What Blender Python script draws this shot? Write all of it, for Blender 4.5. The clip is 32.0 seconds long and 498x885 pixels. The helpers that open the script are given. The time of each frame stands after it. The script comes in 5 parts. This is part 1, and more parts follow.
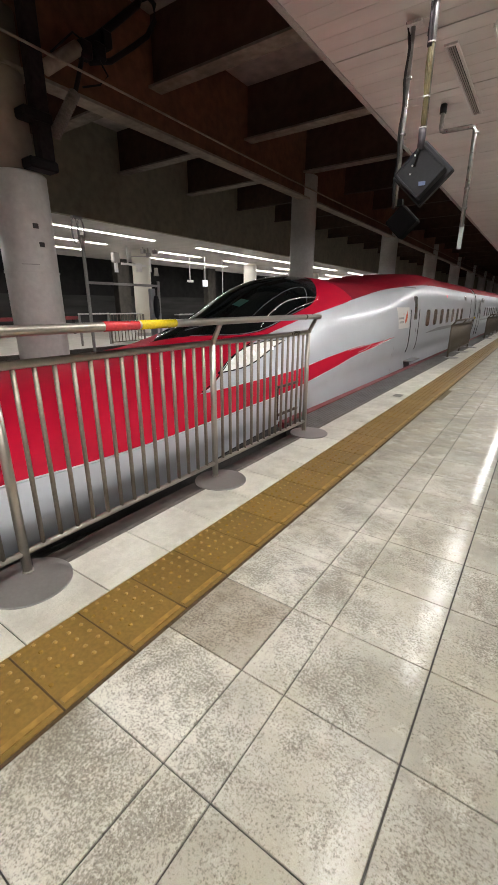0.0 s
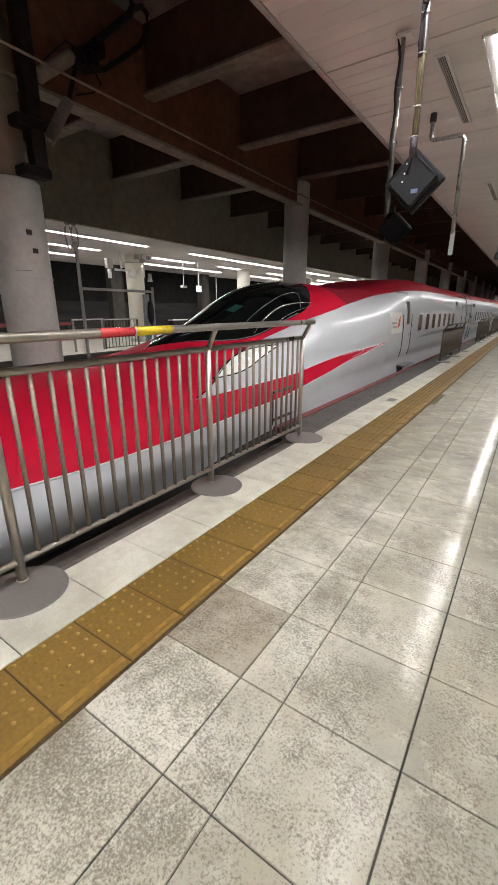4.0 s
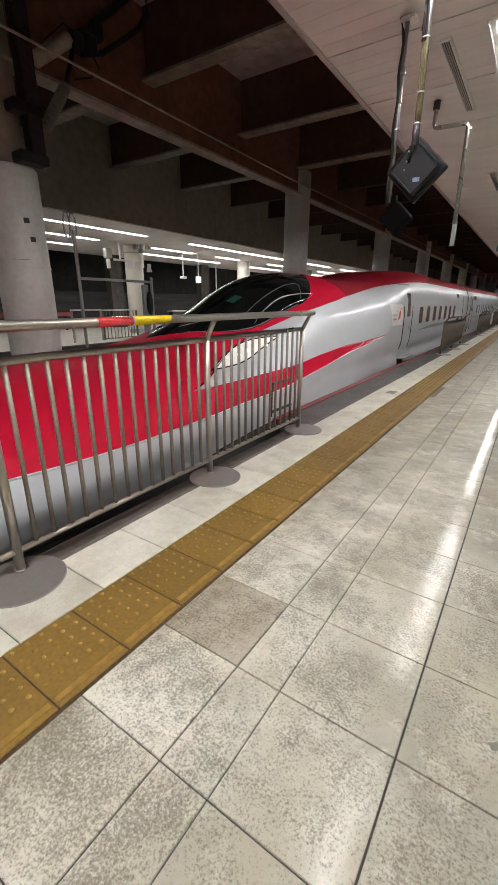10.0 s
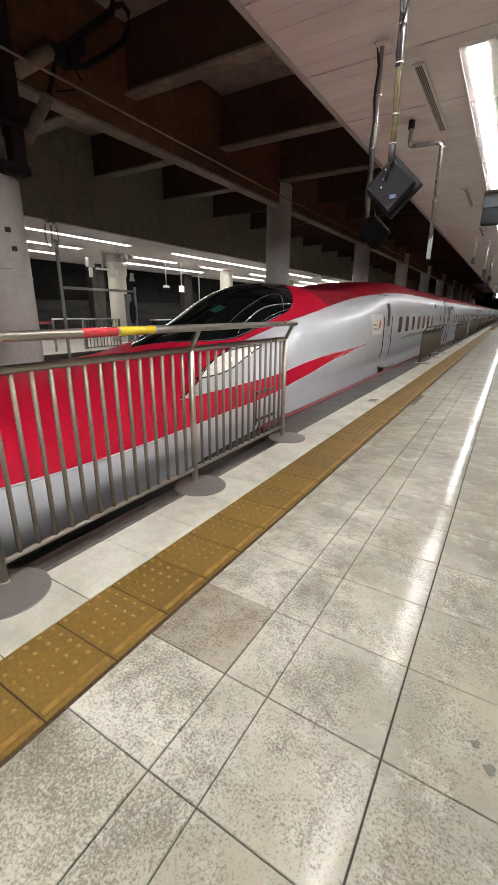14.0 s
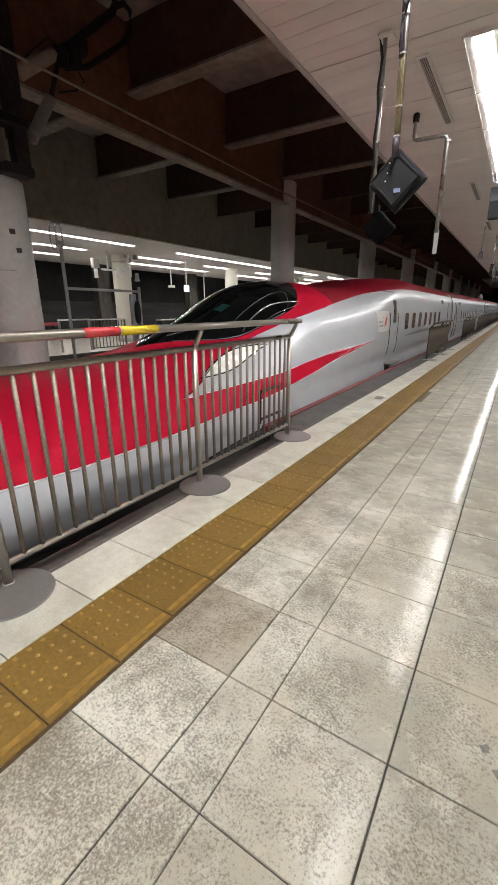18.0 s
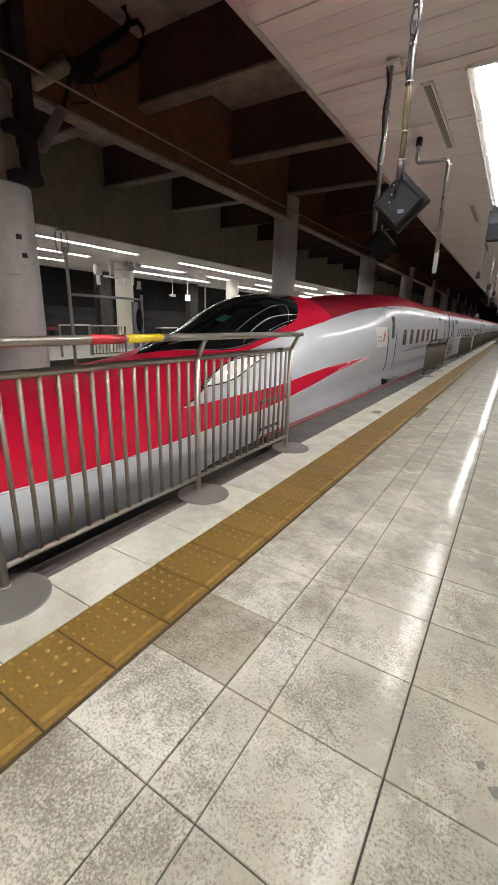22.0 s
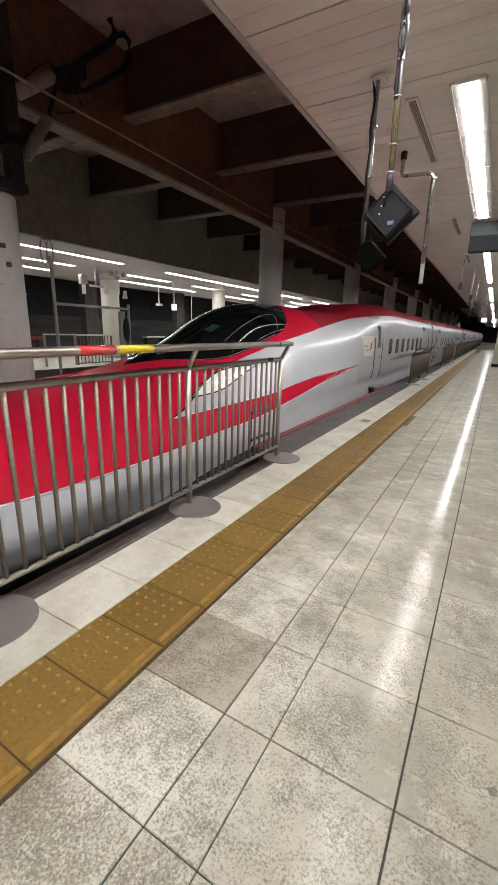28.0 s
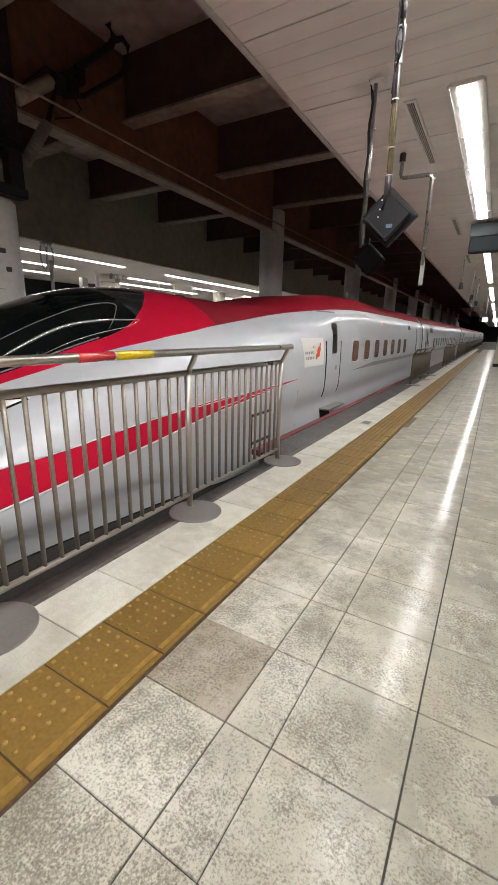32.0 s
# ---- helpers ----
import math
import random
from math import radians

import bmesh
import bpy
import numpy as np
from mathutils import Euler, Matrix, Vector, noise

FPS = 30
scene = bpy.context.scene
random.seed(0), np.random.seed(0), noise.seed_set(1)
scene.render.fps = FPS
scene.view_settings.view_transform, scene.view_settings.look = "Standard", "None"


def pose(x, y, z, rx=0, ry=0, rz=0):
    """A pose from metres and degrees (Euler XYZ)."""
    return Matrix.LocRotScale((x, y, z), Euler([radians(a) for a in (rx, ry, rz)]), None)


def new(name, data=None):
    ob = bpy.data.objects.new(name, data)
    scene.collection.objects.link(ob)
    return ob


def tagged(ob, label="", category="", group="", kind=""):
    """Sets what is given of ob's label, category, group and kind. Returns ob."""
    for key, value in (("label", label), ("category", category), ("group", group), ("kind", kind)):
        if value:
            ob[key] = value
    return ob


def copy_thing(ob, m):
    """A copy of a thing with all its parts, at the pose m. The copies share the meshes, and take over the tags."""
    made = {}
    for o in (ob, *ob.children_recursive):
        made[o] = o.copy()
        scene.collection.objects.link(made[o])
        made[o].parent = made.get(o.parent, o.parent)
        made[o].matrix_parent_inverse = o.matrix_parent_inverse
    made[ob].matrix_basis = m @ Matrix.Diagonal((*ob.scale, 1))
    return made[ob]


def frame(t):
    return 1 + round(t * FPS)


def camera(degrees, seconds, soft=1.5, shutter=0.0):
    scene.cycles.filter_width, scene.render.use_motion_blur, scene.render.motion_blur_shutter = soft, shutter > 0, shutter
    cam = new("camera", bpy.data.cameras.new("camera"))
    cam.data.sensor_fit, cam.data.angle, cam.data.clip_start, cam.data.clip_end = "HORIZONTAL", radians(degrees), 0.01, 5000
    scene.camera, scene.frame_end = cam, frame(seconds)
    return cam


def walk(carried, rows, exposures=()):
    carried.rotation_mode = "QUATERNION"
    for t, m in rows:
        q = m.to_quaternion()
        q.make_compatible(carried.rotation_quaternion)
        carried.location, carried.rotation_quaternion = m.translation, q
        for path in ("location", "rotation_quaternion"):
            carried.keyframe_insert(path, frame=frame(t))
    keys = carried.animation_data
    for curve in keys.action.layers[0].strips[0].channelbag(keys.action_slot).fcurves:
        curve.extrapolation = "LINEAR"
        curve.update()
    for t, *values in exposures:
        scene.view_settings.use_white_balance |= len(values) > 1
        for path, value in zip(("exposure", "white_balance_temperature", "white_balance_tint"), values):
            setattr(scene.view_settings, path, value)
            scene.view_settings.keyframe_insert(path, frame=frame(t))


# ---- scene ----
cam = camera(62.83, 32.0, soft=1.5)
PATH = [
    (0, 1.071, -0.553, 1.300, 71.29, -0.20, 34.78),
    (0.5, 1.077, -0.549, 1.300, 71.40, 0.08, 35.07),
    (1, 1.072, -0.548, 1.299, 71.46, 0.27, 35.42),
    (1.5, 1.070, -0.546, 1.299, 71.53, 0.41, 35.48),
    (2, 1.069, -0.543, 1.298, 71.59, 0.38, 35.23),
    (2.5, 1.069, -0.546, 1.302, 71.86, 0.38, 34.96),
    (3, 1.069, -0.549, 1.304, 72.05, 0.32, 34.65),
    (3.5, 1.066, -0.552, 1.305, 72.14, 0.14, 34.35),
    (5.5, 1.051, -0.573, 1.301, 71.07, -0.42, 32.71),
    (6, 1.052, -0.568, 1.298, 71.09, -0.46, 33.15),
    (6.5, 1.052, -0.565, 1.299, 71.17, -0.49, 33.70),
    (7, 1.054, -0.565, 1.297, 71.13, -0.56, 33.84),
    (7.5, 1.054, -0.566, 1.296, 71.05, -0.68, 33.81),
    (8, 1.056, -0.566, 1.297, 71.03, -0.79, 33.83),
    (8.5, 1.057, -0.564, 1.295, 71.12, -0.73, 33.92),
    (9, 1.059, -0.561, 1.295, 71.08, -0.65, 33.96),
    (9.5, 1.065, -0.556, 1.294, 71.00, -0.44, 33.93),
    (10, 1.064, -0.552, 1.295, 70.89, -0.35, 33.91),
    (10.5, 1.068, -0.551, 1.295, 70.95, -0.33, 33.96),
    (11, 1.079, -0.559, 1.295, 71.05, -0.49, 33.77),
    (11.5, 1.081, -0.570, 1.296, 70.94, -0.65, 33.16),
    (12, 1.082, -0.568, 1.295, 70.82, -0.73, 32.41),
    (12.5, 1.081, -0.566, 1.297, 70.89, -0.77, 31.94),
    (13, 1.084, -0.576, 1.298, 71.28, -0.72, 31.73),
    (13.5, 1.082, -0.585, 1.304, 71.85, -0.63, 31.62),
    (14, 1.075, -0.578, 1.308, 72.04, -0.56, 31.64),
    (14.5, 1.074, -0.565, 1.303, 71.97, -0.39, 32.08),
    (16.5, 1.075, -0.549, 1.300, 71.64, 0.08, 32.47),
    (17, 1.079, -0.549, 1.299, 71.81, 0.19, 32.39),
    (17.5, 1.081, -0.549, 1.301, 71.86, 0.23, 32.36),
    (18, 1.078, -0.551, 1.302, 71.88, 0.19, 32.38),
    (18.5, 1.075, -0.550, 1.302, 71.96, 0.15, 32.44),
    (19, 1.071, -0.552, 1.302, 72.20, 0.01, 32.49),
    (19.5, 1.069, -0.561, 1.304, 72.52, -0.17, 32.56),
    (20, 1.065, -0.573, 1.308, 72.78, -0.38, 32.60),
    (20.5, 1.061, -0.578, 1.307, 73.03, -0.75, 32.66),
    (21, 1.063, -0.588, 1.309, 73.39, -0.98, 32.96),
    (21.5, 1.065, -0.596, 1.311, 73.59, -1.24, 32.91),
    (22, 1.061, -0.584, 1.309, 73.29, -1.64, 32.28),
    (22.5, 1.062, -0.568, 1.308, 73.04, -1.83, 31.77),
    (23, 1.064, -0.559, 1.303, 73.24, -1.73, 31.19),
    (23.5, 1.053, -0.563, 1.315, 73.85, -1.57, 30.30),
    (24, 1.028, -0.570, 1.330, 74.25, -1.41, 29.72),
    (24.5, 1.020, -0.578, 1.331, 74.11, -1.61, 29.42),
    (25, 1.012, -0.574, 1.328, 73.82, -1.66, 29.57),
    (25.5, 1.009, -0.562, 1.329, 73.70, -1.60, 29.82),
    (27.5, 1.016, -0.550, 1.333, 74.27, -1.27, 30.11),
    (28, 0.999, -0.558, 1.316, 74.52, -1.63, 30.38),
    (28.5, 1.017, -0.559, 1.335, 74.71, -1.01, 30.90),
    (29, 1.026, -0.557, 1.338, 75.05, -0.75, 31.01),
    (29.5, 1.026, -0.552, 1.337, 75.12, -0.69, 31.03),
    (30, 1.018, -0.550, 1.337, 75.04, -0.83, 31.04),
    (30.5, 1.006, -0.555, 1.338, 74.97, -1.01, 30.94),
    (31, 1.002, -0.553, 1.336, 74.83, -1.04, 30.83),
    (31.5, 1.001, -0.544, 1.335, 74.63, -1.16, 30.60),
    (32, 1.004, -0.546, 1.337, 74.67, -1.19, 30.49),
]
walk(cam, [(t, pose(*row)) for t, *row in PATH])

# ---- light ----
world = bpy.data.worlds.new("world")
scene.world = world
world.use_nodes = True
world.node_tree.nodes["Background"].inputs[0].default_value = (0.02, 0.021, 0.024, 1)
world.node_tree.nodes["Background"].inputs[1].default_value = 0.3
scene.view_settings.exposure = 0.0
TUBE_GLOW = 41.5

# ---- materials ----
def material(name, colour, rough=0.6, metal=0.0, grain=60.0, vary=0.12, bump=0.0, stain=0.0, stain_scale=2.0,
             stain_colour=(0.1, 0.09, 0.08), coat=0.0, emit=0.0, rough_vary=0.08, per_piece=0.0, stretch=(1, 1, 1), spec=0.5):
    m = bpy.data.materials.new(name)
    m.use_nodes = True
    nt = m.node_tree
    b = nt.nodes["Principled BSDF"]
    b.inputs["Metallic"].default_value = metal
    b.inputs["Coat Weight"].default_value = coat
    b.inputs["Specular IOR Level"].default_value = spec
    b.inputs["Coat Roughness"].default_value = 0.06
    tex = nt.nodes.new("ShaderNodeTexCoord")
    mp = nt.nodes.new("ShaderNodeMapping")
    mp.inputs["Scale"].default_value = stretch
    nt.links.new(tex.outputs["Object"], mp.inputs[0])
    fine = nt.nodes.new("ShaderNodeTexNoise")
    fine.inputs["Scale"].default_value = grain
    fine.inputs["Detail"].default_value = 5
    nt.links.new(mp.outputs[0], fine.inputs["Vector"])
    coarse = nt.nodes.new("ShaderNodeTexNoise")
    coarse.inputs["Scale"].default_value = stain_scale
    coarse.inputs["Detail"].default_value = 6
    coarse.inputs["Roughness"].default_value = 0.65
    nt.links.new(mp.outputs[0], coarse.inputs["Vector"])
    ramp = nt.nodes.new("ShaderNodeMapRange")
    ramp.inputs[1].default_value, ramp.inputs[2].default_value = 0.3, 0.7
    ramp.inputs[3].default_value, ramp.inputs[4].default_value = 1 - vary, 1 + vary
    nt.links.new(fine.outputs[0], ramp.inputs[0])
    mul = nt.nodes.new("ShaderNodeVectorMath")
    mul.operation = "SCALE"
    mul.inputs[0].default_value = colour
    nt.links.new(ramp.outputs[0], mul.inputs["Scale"])
    out = mul.outputs[0]
    if per_piece:
        info = nt.nodes.new("ShaderNodeObjectInfo")
        pr = nt.nodes.new("ShaderNodeMapRange")
        pr.inputs[3].default_value, pr.inputs[4].default_value = 1 - per_piece, 1 + per_piece
        nt.links.new(info.outputs["Random"], pr.inputs[0])
        mul2 = nt.nodes.new("ShaderNodeVectorMath")
        mul2.operation = "SCALE"
        nt.links.new(out, mul2.inputs[0])
        nt.links.new(pr.outputs[0], mul2.inputs["Scale"])
        out = mul2.outputs[0]
    if stain:
        mix = nt.nodes.new("ShaderNodeMix")
        mix.data_type = "RGBA"
        sr = nt.nodes.new("ShaderNodeMapRange")
        sr.inputs[1].default_value, sr.inputs[2].default_value = 0.45, 0.75
        sr.inputs[4].default_value = stain
        nt.links.new(coarse.outputs[0], sr.inputs[0])
        nt.links.new(sr.outputs[0], mix.inputs["Factor"])
        nt.links.new(out, mix.inputs["A"])
        mix.inputs["B"].default_value = (*stain_colour, 1)
        out = mix.outputs["Result"]
    nt.links.new(out, b.inputs["Base Color"])
    rr = nt.nodes.new("ShaderNodeMapRange")
    rr.inputs[1].default_value, rr.inputs[2].default_value = 0.3, 0.7
    rr.inputs[3].default_value, rr.inputs[4].default_value = max(rough - rough_vary, 0.02), rough + rough_vary
    nt.links.new(coarse.outputs[0], rr.inputs[0])
    nt.links.new(rr.outputs[0], b.inputs["Roughness"])
    if bump:
        bp = nt.nodes.new("ShaderNodeBump")
        bp.inputs["Strength"].default_value = bump
        bp.inputs["Distance"].default_value = 0.002
        nt.links.new(fine.outputs[0], bp.inputs["Height"])
        nt.links.new(bp.outputs[0], b.inputs["Normal"])
    if emit:
        b.inputs["Emission Color"].default_value = (*colour, 1)
        b.inputs["Emission Strength"].default_value = emit
    return m


def terrazzo(name, light, dark, rough, amount, speck=105.0, per_piece=0.07, dust=0.0, gloss=0.0, rough_spread=0.0, ground_dark=0.0):
    """Worn stone chip paving: pale ground, crisp dark chips that gather in patches, brown tread and a polish where few chips are bare. It runs on in world space from piece to piece."""
    m = bpy.data.materials.new(name)
    m.use_nodes = True
    nt = m.node_tree
    b = nt.nodes["Principled BSDF"]
    geo = nt.nodes.new("ShaderNodeNewGeometry")
    info = nt.nodes.new("ShaderNodeObjectInfo")

    def noise_at(scale, detail, r=0.6):
        n = nt.nodes.new("ShaderNodeTexNoise")
        n.inputs["Scale"].default_value, n.inputs["Detail"].default_value, n.inputs["Roughness"].default_value = scale, detail, r
        nt.links.new(geo.outputs["Position"], n.inputs["Vector"])
        return n.outputs[0]

    def ranged(value, a, b, lo, hi):
        r = nt.nodes.new("ShaderNodeMapRange")
        for k, v in enumerate((a, b, lo, hi)):
            r.inputs[k + 1].default_value = v
        nt.links.new(value, r.inputs[0])
        return r.outputs[0]

    def maths(op, a, b):
        n = nt.nodes.new("ShaderNodeMath")
        n.operation = op
        for k, v in enumerate((a, b)):
            if isinstance(v, (int, float)):
                n.inputs[k].default_value = v
            else:
                nt.links.new(v, n.inputs[k])
        return n.outputs[0]

    def mixed(factor, a, colour):
        n = nt.nodes.new("ShaderNodeMix")
        n.data_type, n.clamp_factor = "RGBA", True
        nt.links.new(factor, n.inputs["Factor"])
        if isinstance(a, tuple):
            n.inputs["A"].default_value = (*a, 1)
        else:
            nt.links.new(a, n.inputs["A"])
        n.inputs["B"].default_value = (*colour, 1)
        return n.outputs["Result"]

    split = nt.nodes.new("ShaderNodeSeparateXYZ")
    nt.links.new(geo.outputs["Position"], split.inputs[0])
    rnd = info.outputs["Random"]
    # how bare the chips lie: in patches, by the tile, and less towards larger x and y
    bare = ranged(noise_at(3.1, 4, 0.65), 0.36, 0.64, -0.075, 0.07)
    bare = maths("ADD", bare, ranged(rnd, 0, 1, -0.02, 0.02))
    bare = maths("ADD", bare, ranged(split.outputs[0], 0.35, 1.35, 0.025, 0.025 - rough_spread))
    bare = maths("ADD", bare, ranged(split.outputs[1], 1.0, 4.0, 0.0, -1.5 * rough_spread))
    # chips are ground away along the rims of a tile
    inner = nt.nodes.new("ShaderNodeTexCoord")
    rim = nt.nodes.new("ShaderNodeSeparateXYZ")
    nt.links.new(inner.outputs["Generated"], rim.inputs[0])
    for k in (0, 1):
        off = maths("ABSOLUTE", maths("SUBTRACT", rim.outputs[k], 0.5), 0.0)
        bare = maths("ADD", bare, ranged(off, 0.28, 0.5, 0.012, -0.03))
    bare = maths("ADD", bare, ranged(noise_at(17.0, 3, 0.6), 0.35, 0.65, -0.03, 0.03))

    # single chips of uneven outline, the more of them dark the barer the tile
    warp = nt.nodes.new("ShaderNodeTexNoise")
    warp.inputs["Scale"].default_value, warp.inputs["Detail"].default_value = speck * 1.6, 2
    nt.links.new(geo.outputs["Position"], warp.inputs["Vector"])
    shift = nt.nodes.new("ShaderNodeVectorMath")
    shift.operation = "MULTIPLY_ADD"
    nt.links.new(warp.outputs["Color"], shift.inputs[0])
    shift.inputs[1].default_value = (0.9 / speck,) * 3
    nt.links.new(geo.outputs["Position"], shift.inputs[2])

    def chip_mask(scale, most):
        cells = nt.nodes.new("ShaderNodeTexVoronoi")
        cells.inputs["Scale"].default_value = scale
        nt.links.new(shift.outputs[0], cells.inputs["Vector"])
        tint = nt.nodes.new("ShaderNodeSeparateColor")
        nt.links.new(cells.outputs["Color"], tint.inputs[0])
        chosen = ranged(maths("SUBTRACT", ranged(bare, -0.09, 0.09, 0.03, most), tint.outputs[0]), -0.02, 0.10, 0.0, 1.0)
        return maths("MULTIPLY", chosen, ranged(cells.outputs["Distance"], 0.30, 0.62, 1.0, 0.0))

    chips, fine = maths("ADD", noise_at(speck, 5, 0.72), bare), chip_mask(speck * 1.6, 0.50)
    mottle = maths("ADD", noise_at(34.0, 6, 0.74), bare)
    # ground darker towards larger x and y, paler beside the edge strip
    darker = maths("MAXIMUM", ranged(split.outputs[0], 0.30, 1.0, 0.0, ground_dark), ranged(split.outputs[1], 1.0, 3.5, 0.0, ground_dark))
    ground = mixed(maths("ADD", darker, ranged(noise_at(2.4, 5, 0.6), 0.35, 0.65, -0.35, 0.35)), light, tuple(0.475 * v * t for v, t in zip(light, (1.0, 0.985, 0.94))))
    ground = mixed(ranged(noise_at(1.9, 6, 0.62), 0.42, 0.68, 0.0, dust), ground, tuple(0.66 * v * t for v, t in zip(light, (1.0, 0.95, 0.83))))
    ground = mixed(ranged(noise_at(5.5, 6, 0.7), 0.50, 0.68, 0.0, dust * 0.6), ground, tuple(0.55 * v * t for v, t in zip(light, (1.0, 0.93, 0.79))))
    ground = mixed(ranged(noise_at(6.3, 5, 0.7), 0.52, 0.68, 0.0, 0.42 * min(1.0, dust * 2)), ground, tuple(min(0.8, 1.15 * v) for v in light))
    edge_dirt = maths("MULTIPLY", ranged(split.outputs[0], 0.0, 0.16, 1.0, 0.0), ranged(noise_at(4.3, 6, 0.7), 0.47, 0.62, 0.0, dust))
    ground = mixed(edge_dirt, ground, tuple(0.40 * v * t for v, t in zip(light, (1.0, 0.92, 0.80))))
    out = mixed(ranged(mottle, 0.46, 0.64, 0.0, amount * 0.36), ground, tuple(0.5 * (u + v) for u, v in zip(light, dark)))
    out = mixed(ranged(chips, 0.495, 0.63, 0.0, amount * 0.77), out, dark)
    out = mixed(ranged(fine, 0.0, 1.0, 0.0, amount * 0.55), out, tuple(0.7 * v for v in dark))
    tone = maths("MULTIPLY", ranged(rnd, 0, 1, 1 - per_piece, 1 + per_piece), ranged(noise_at(420.0, 3, 0.7), 0.3, 0.7, 0.85, 1.13))
    sc = nt.nodes.new("ShaderNodeVectorMath")
    sc.operation = "SCALE"
    nt.links.new(out, sc.inputs[0])
    nt.links.new(tone, sc.inputs["Scale"])
    nt.links.new(sc.outputs[0], b.inputs["Base Color"])
    nt.links.new(ranged(noise_at(9.0, 6), 0.3, 0.7, rough - 0.02, rough + 0.06), b.inputs["Roughness"])
    b.inputs["Specular IOR Level"].default_value = 0.1
    nt.links.new(ranged(bare, -0.12, 0.08, gloss, gloss * 0.75), b.inputs["Coat Weight"])
    nt.links.new(ranged(bare, -0.16, 0.05, 0.05, 0.19), b.inputs["Coat Roughness"])
    bp = nt.nodes.new("ShaderNodeBump")
    bp.inputs["Strength"].default_value, bp.inputs["Distance"].default_value = 0.03, 0.001
    nt.links.new(chips, bp.inputs["Height"])
    nt.links.new(bp.outputs[0], b.inputs["Normal"])
    return m


def glow(name, colour, strength):
    m = bpy.data.materials.new(name)
    m.use_nodes = True
    nt = m.node_tree
    nt.nodes.remove(nt.nodes["Principled BSDF"])
    e = nt.nodes.new("ShaderNodeEmission")
    e.inputs[0].default_value, e.inputs[1].default_value = (*colour, 1), strength
    nt.links.new(e.outputs[0], nt.nodes["Material Output"].inputs[0])
    return m


M_TILE = terrazzo("speckled_paving", (0.685, 0.664, 0.587), (0.145, 0.125, 0.092), 0.5, 0.85, dust=0.8, gloss=0.31, rough_spread=0.055, ground_dark=0.95)
M_DUSTY_TILE = terrazzo("dusty_brown_paving", (0.485, 0.442, 0.368), (0.13, 0.104, 0.075), 0.5, 0.85, dust=0.9, gloss=0.25)
M_WHITE_TILE = terrazzo("pale_edge_paving", (0.69, 0.675, 0.60), (0.45, 0.43, 0.37), 0.35, 0.4, per_piece=0.05, dust=0.27)
M_GROUT = material("dark_joint", (0.055, 0.05, 0.045), 0.8, vary=0.3)
M_TACTILE = material("ochre_tactile", (0.212, 0.126, 0.026), 0.5, vary=0.16, grain=60, stain=0.7, stain_scale=2.2,
                     stain_colour=(0.115, 0.072, 0.024), per_piece=0.14, bump=0.25)
M_TACTILE_BED = material("tactile_joint", (0.075, 0.045, 0.018), 0.8, vary=0.3)
M_TACTILE_TOP = material("worn_yellow", (0.325, 0.205, 0.058), 0.3, vary=0.15, grain=30, per_piece=0.1)
M_TACTILE_BAR = material("yellow_bar", (0.32, 0.19, 0.042), 0.45, vary=0.2, grain=30)
M_STEEL = material("brushed_stainless", (0.47, 0.435, 0.38), 0.28, metal=0.82, grain=90, vary=0.05, rough_vary=0.01, stretch=(1, 1, 0.1))
M_BAR = material("dull_stainless_bar", (0.27, 0.235, 0.19), 0.42, metal=0.6, grain=70, vary=0.12, spec=0.35)
M_PLATE = material("dull_steel_plate", (0.225, 0.213, 0.203), 0.36, metal=0.25, rough_vary=0.0, vary=0.05, grain=60)
M_RED_TAPE = material("red_tape", (0.62, 0.04, 0.05), 0.25, coat=0.8)
M_YELLOW_TAPE = material("yellow_tape", (0.75, 0.55, 0.01), 0.25, coat=0.8)
M_RED = material("crimson_paint", (0.565, 0.0115, 0.041), 0.42, grain=8, vary=0.03, rough_vary=0.0, spec=0.05)
# roof red, darker and duller than the nose, with long blotches
M_ROOF = material("dull_crimson_roof", (0.33, 0.012, 0.028), 0.5, grain=5, vary=0.12, spec=0.2, stain=0.55, stain_scale=0.9, stain_colour=(0.15, 0.028, 0.03), stretch=(1, 0.35, 1))
M_CHROME = material("bright_line_metal", (0.86, 0.86, 0.84), 0.16, metal=0.85, vary=0.04, rough_vary=0.02)
M_SILVER = material("silver_paint", (0.57, 0.592, 0.63), 0.44, metal=0.14, grain=3, vary=0.02, coat=0.3, rough_vary=0.0, spec=0.3)
M_SKIRT = material("dark_skirt", (0.085, 0.08, 0.075), 0.5, vary=0.2)
M_BLACK = material("black_gloss", (0.006, 0.008, 0.008), 0.08, vary=0.05, rough_vary=0.005, spec=0.16)
M_GLASS_DARK = material("dark_window_glass", (0.012, 0.016, 0.015), 0.08, coat=1.0, vary=0.05, rough_vary=0.02)
M_WINDOW = material("brown_window_glass", (0.15, 0.078, 0.05), 0.2, coat=0.0, vary=0.2, rough_vary=0.02, per_piece=0.35)
M_CANOPY_REAR = material("grey_canopy_gloss", (0.035, 0.036, 0.038), 0.1, coat=0.7, vary=0.05, rough_vary=0.005)
M_DULL_RAIL = material("brown_grey_railing_steel", (0.17, 0.145, 0.12), 0.5, metal=0.4, vary=0.15, grain=40, spec=0.3)
M_RUBBER = material("black_rubber", (0.012, 0.012, 0.012), 0.6)
M_WHITE_LINE = material("white_highlight_line", (0.82, 0.82, 0.83), 0.25, coat=0.5)
M_GREY_LINE = material("grey_stripe", (0.20, 0.20, 0.21), 0.35, coat=0.1)
M_WHITE = material("white_sheet", (0.78, 0.77, 0.75), 0.4, vary=0.03)
M_ORANGE = material("orange_print", (0.72, 0.10, 0.02), 0.4)
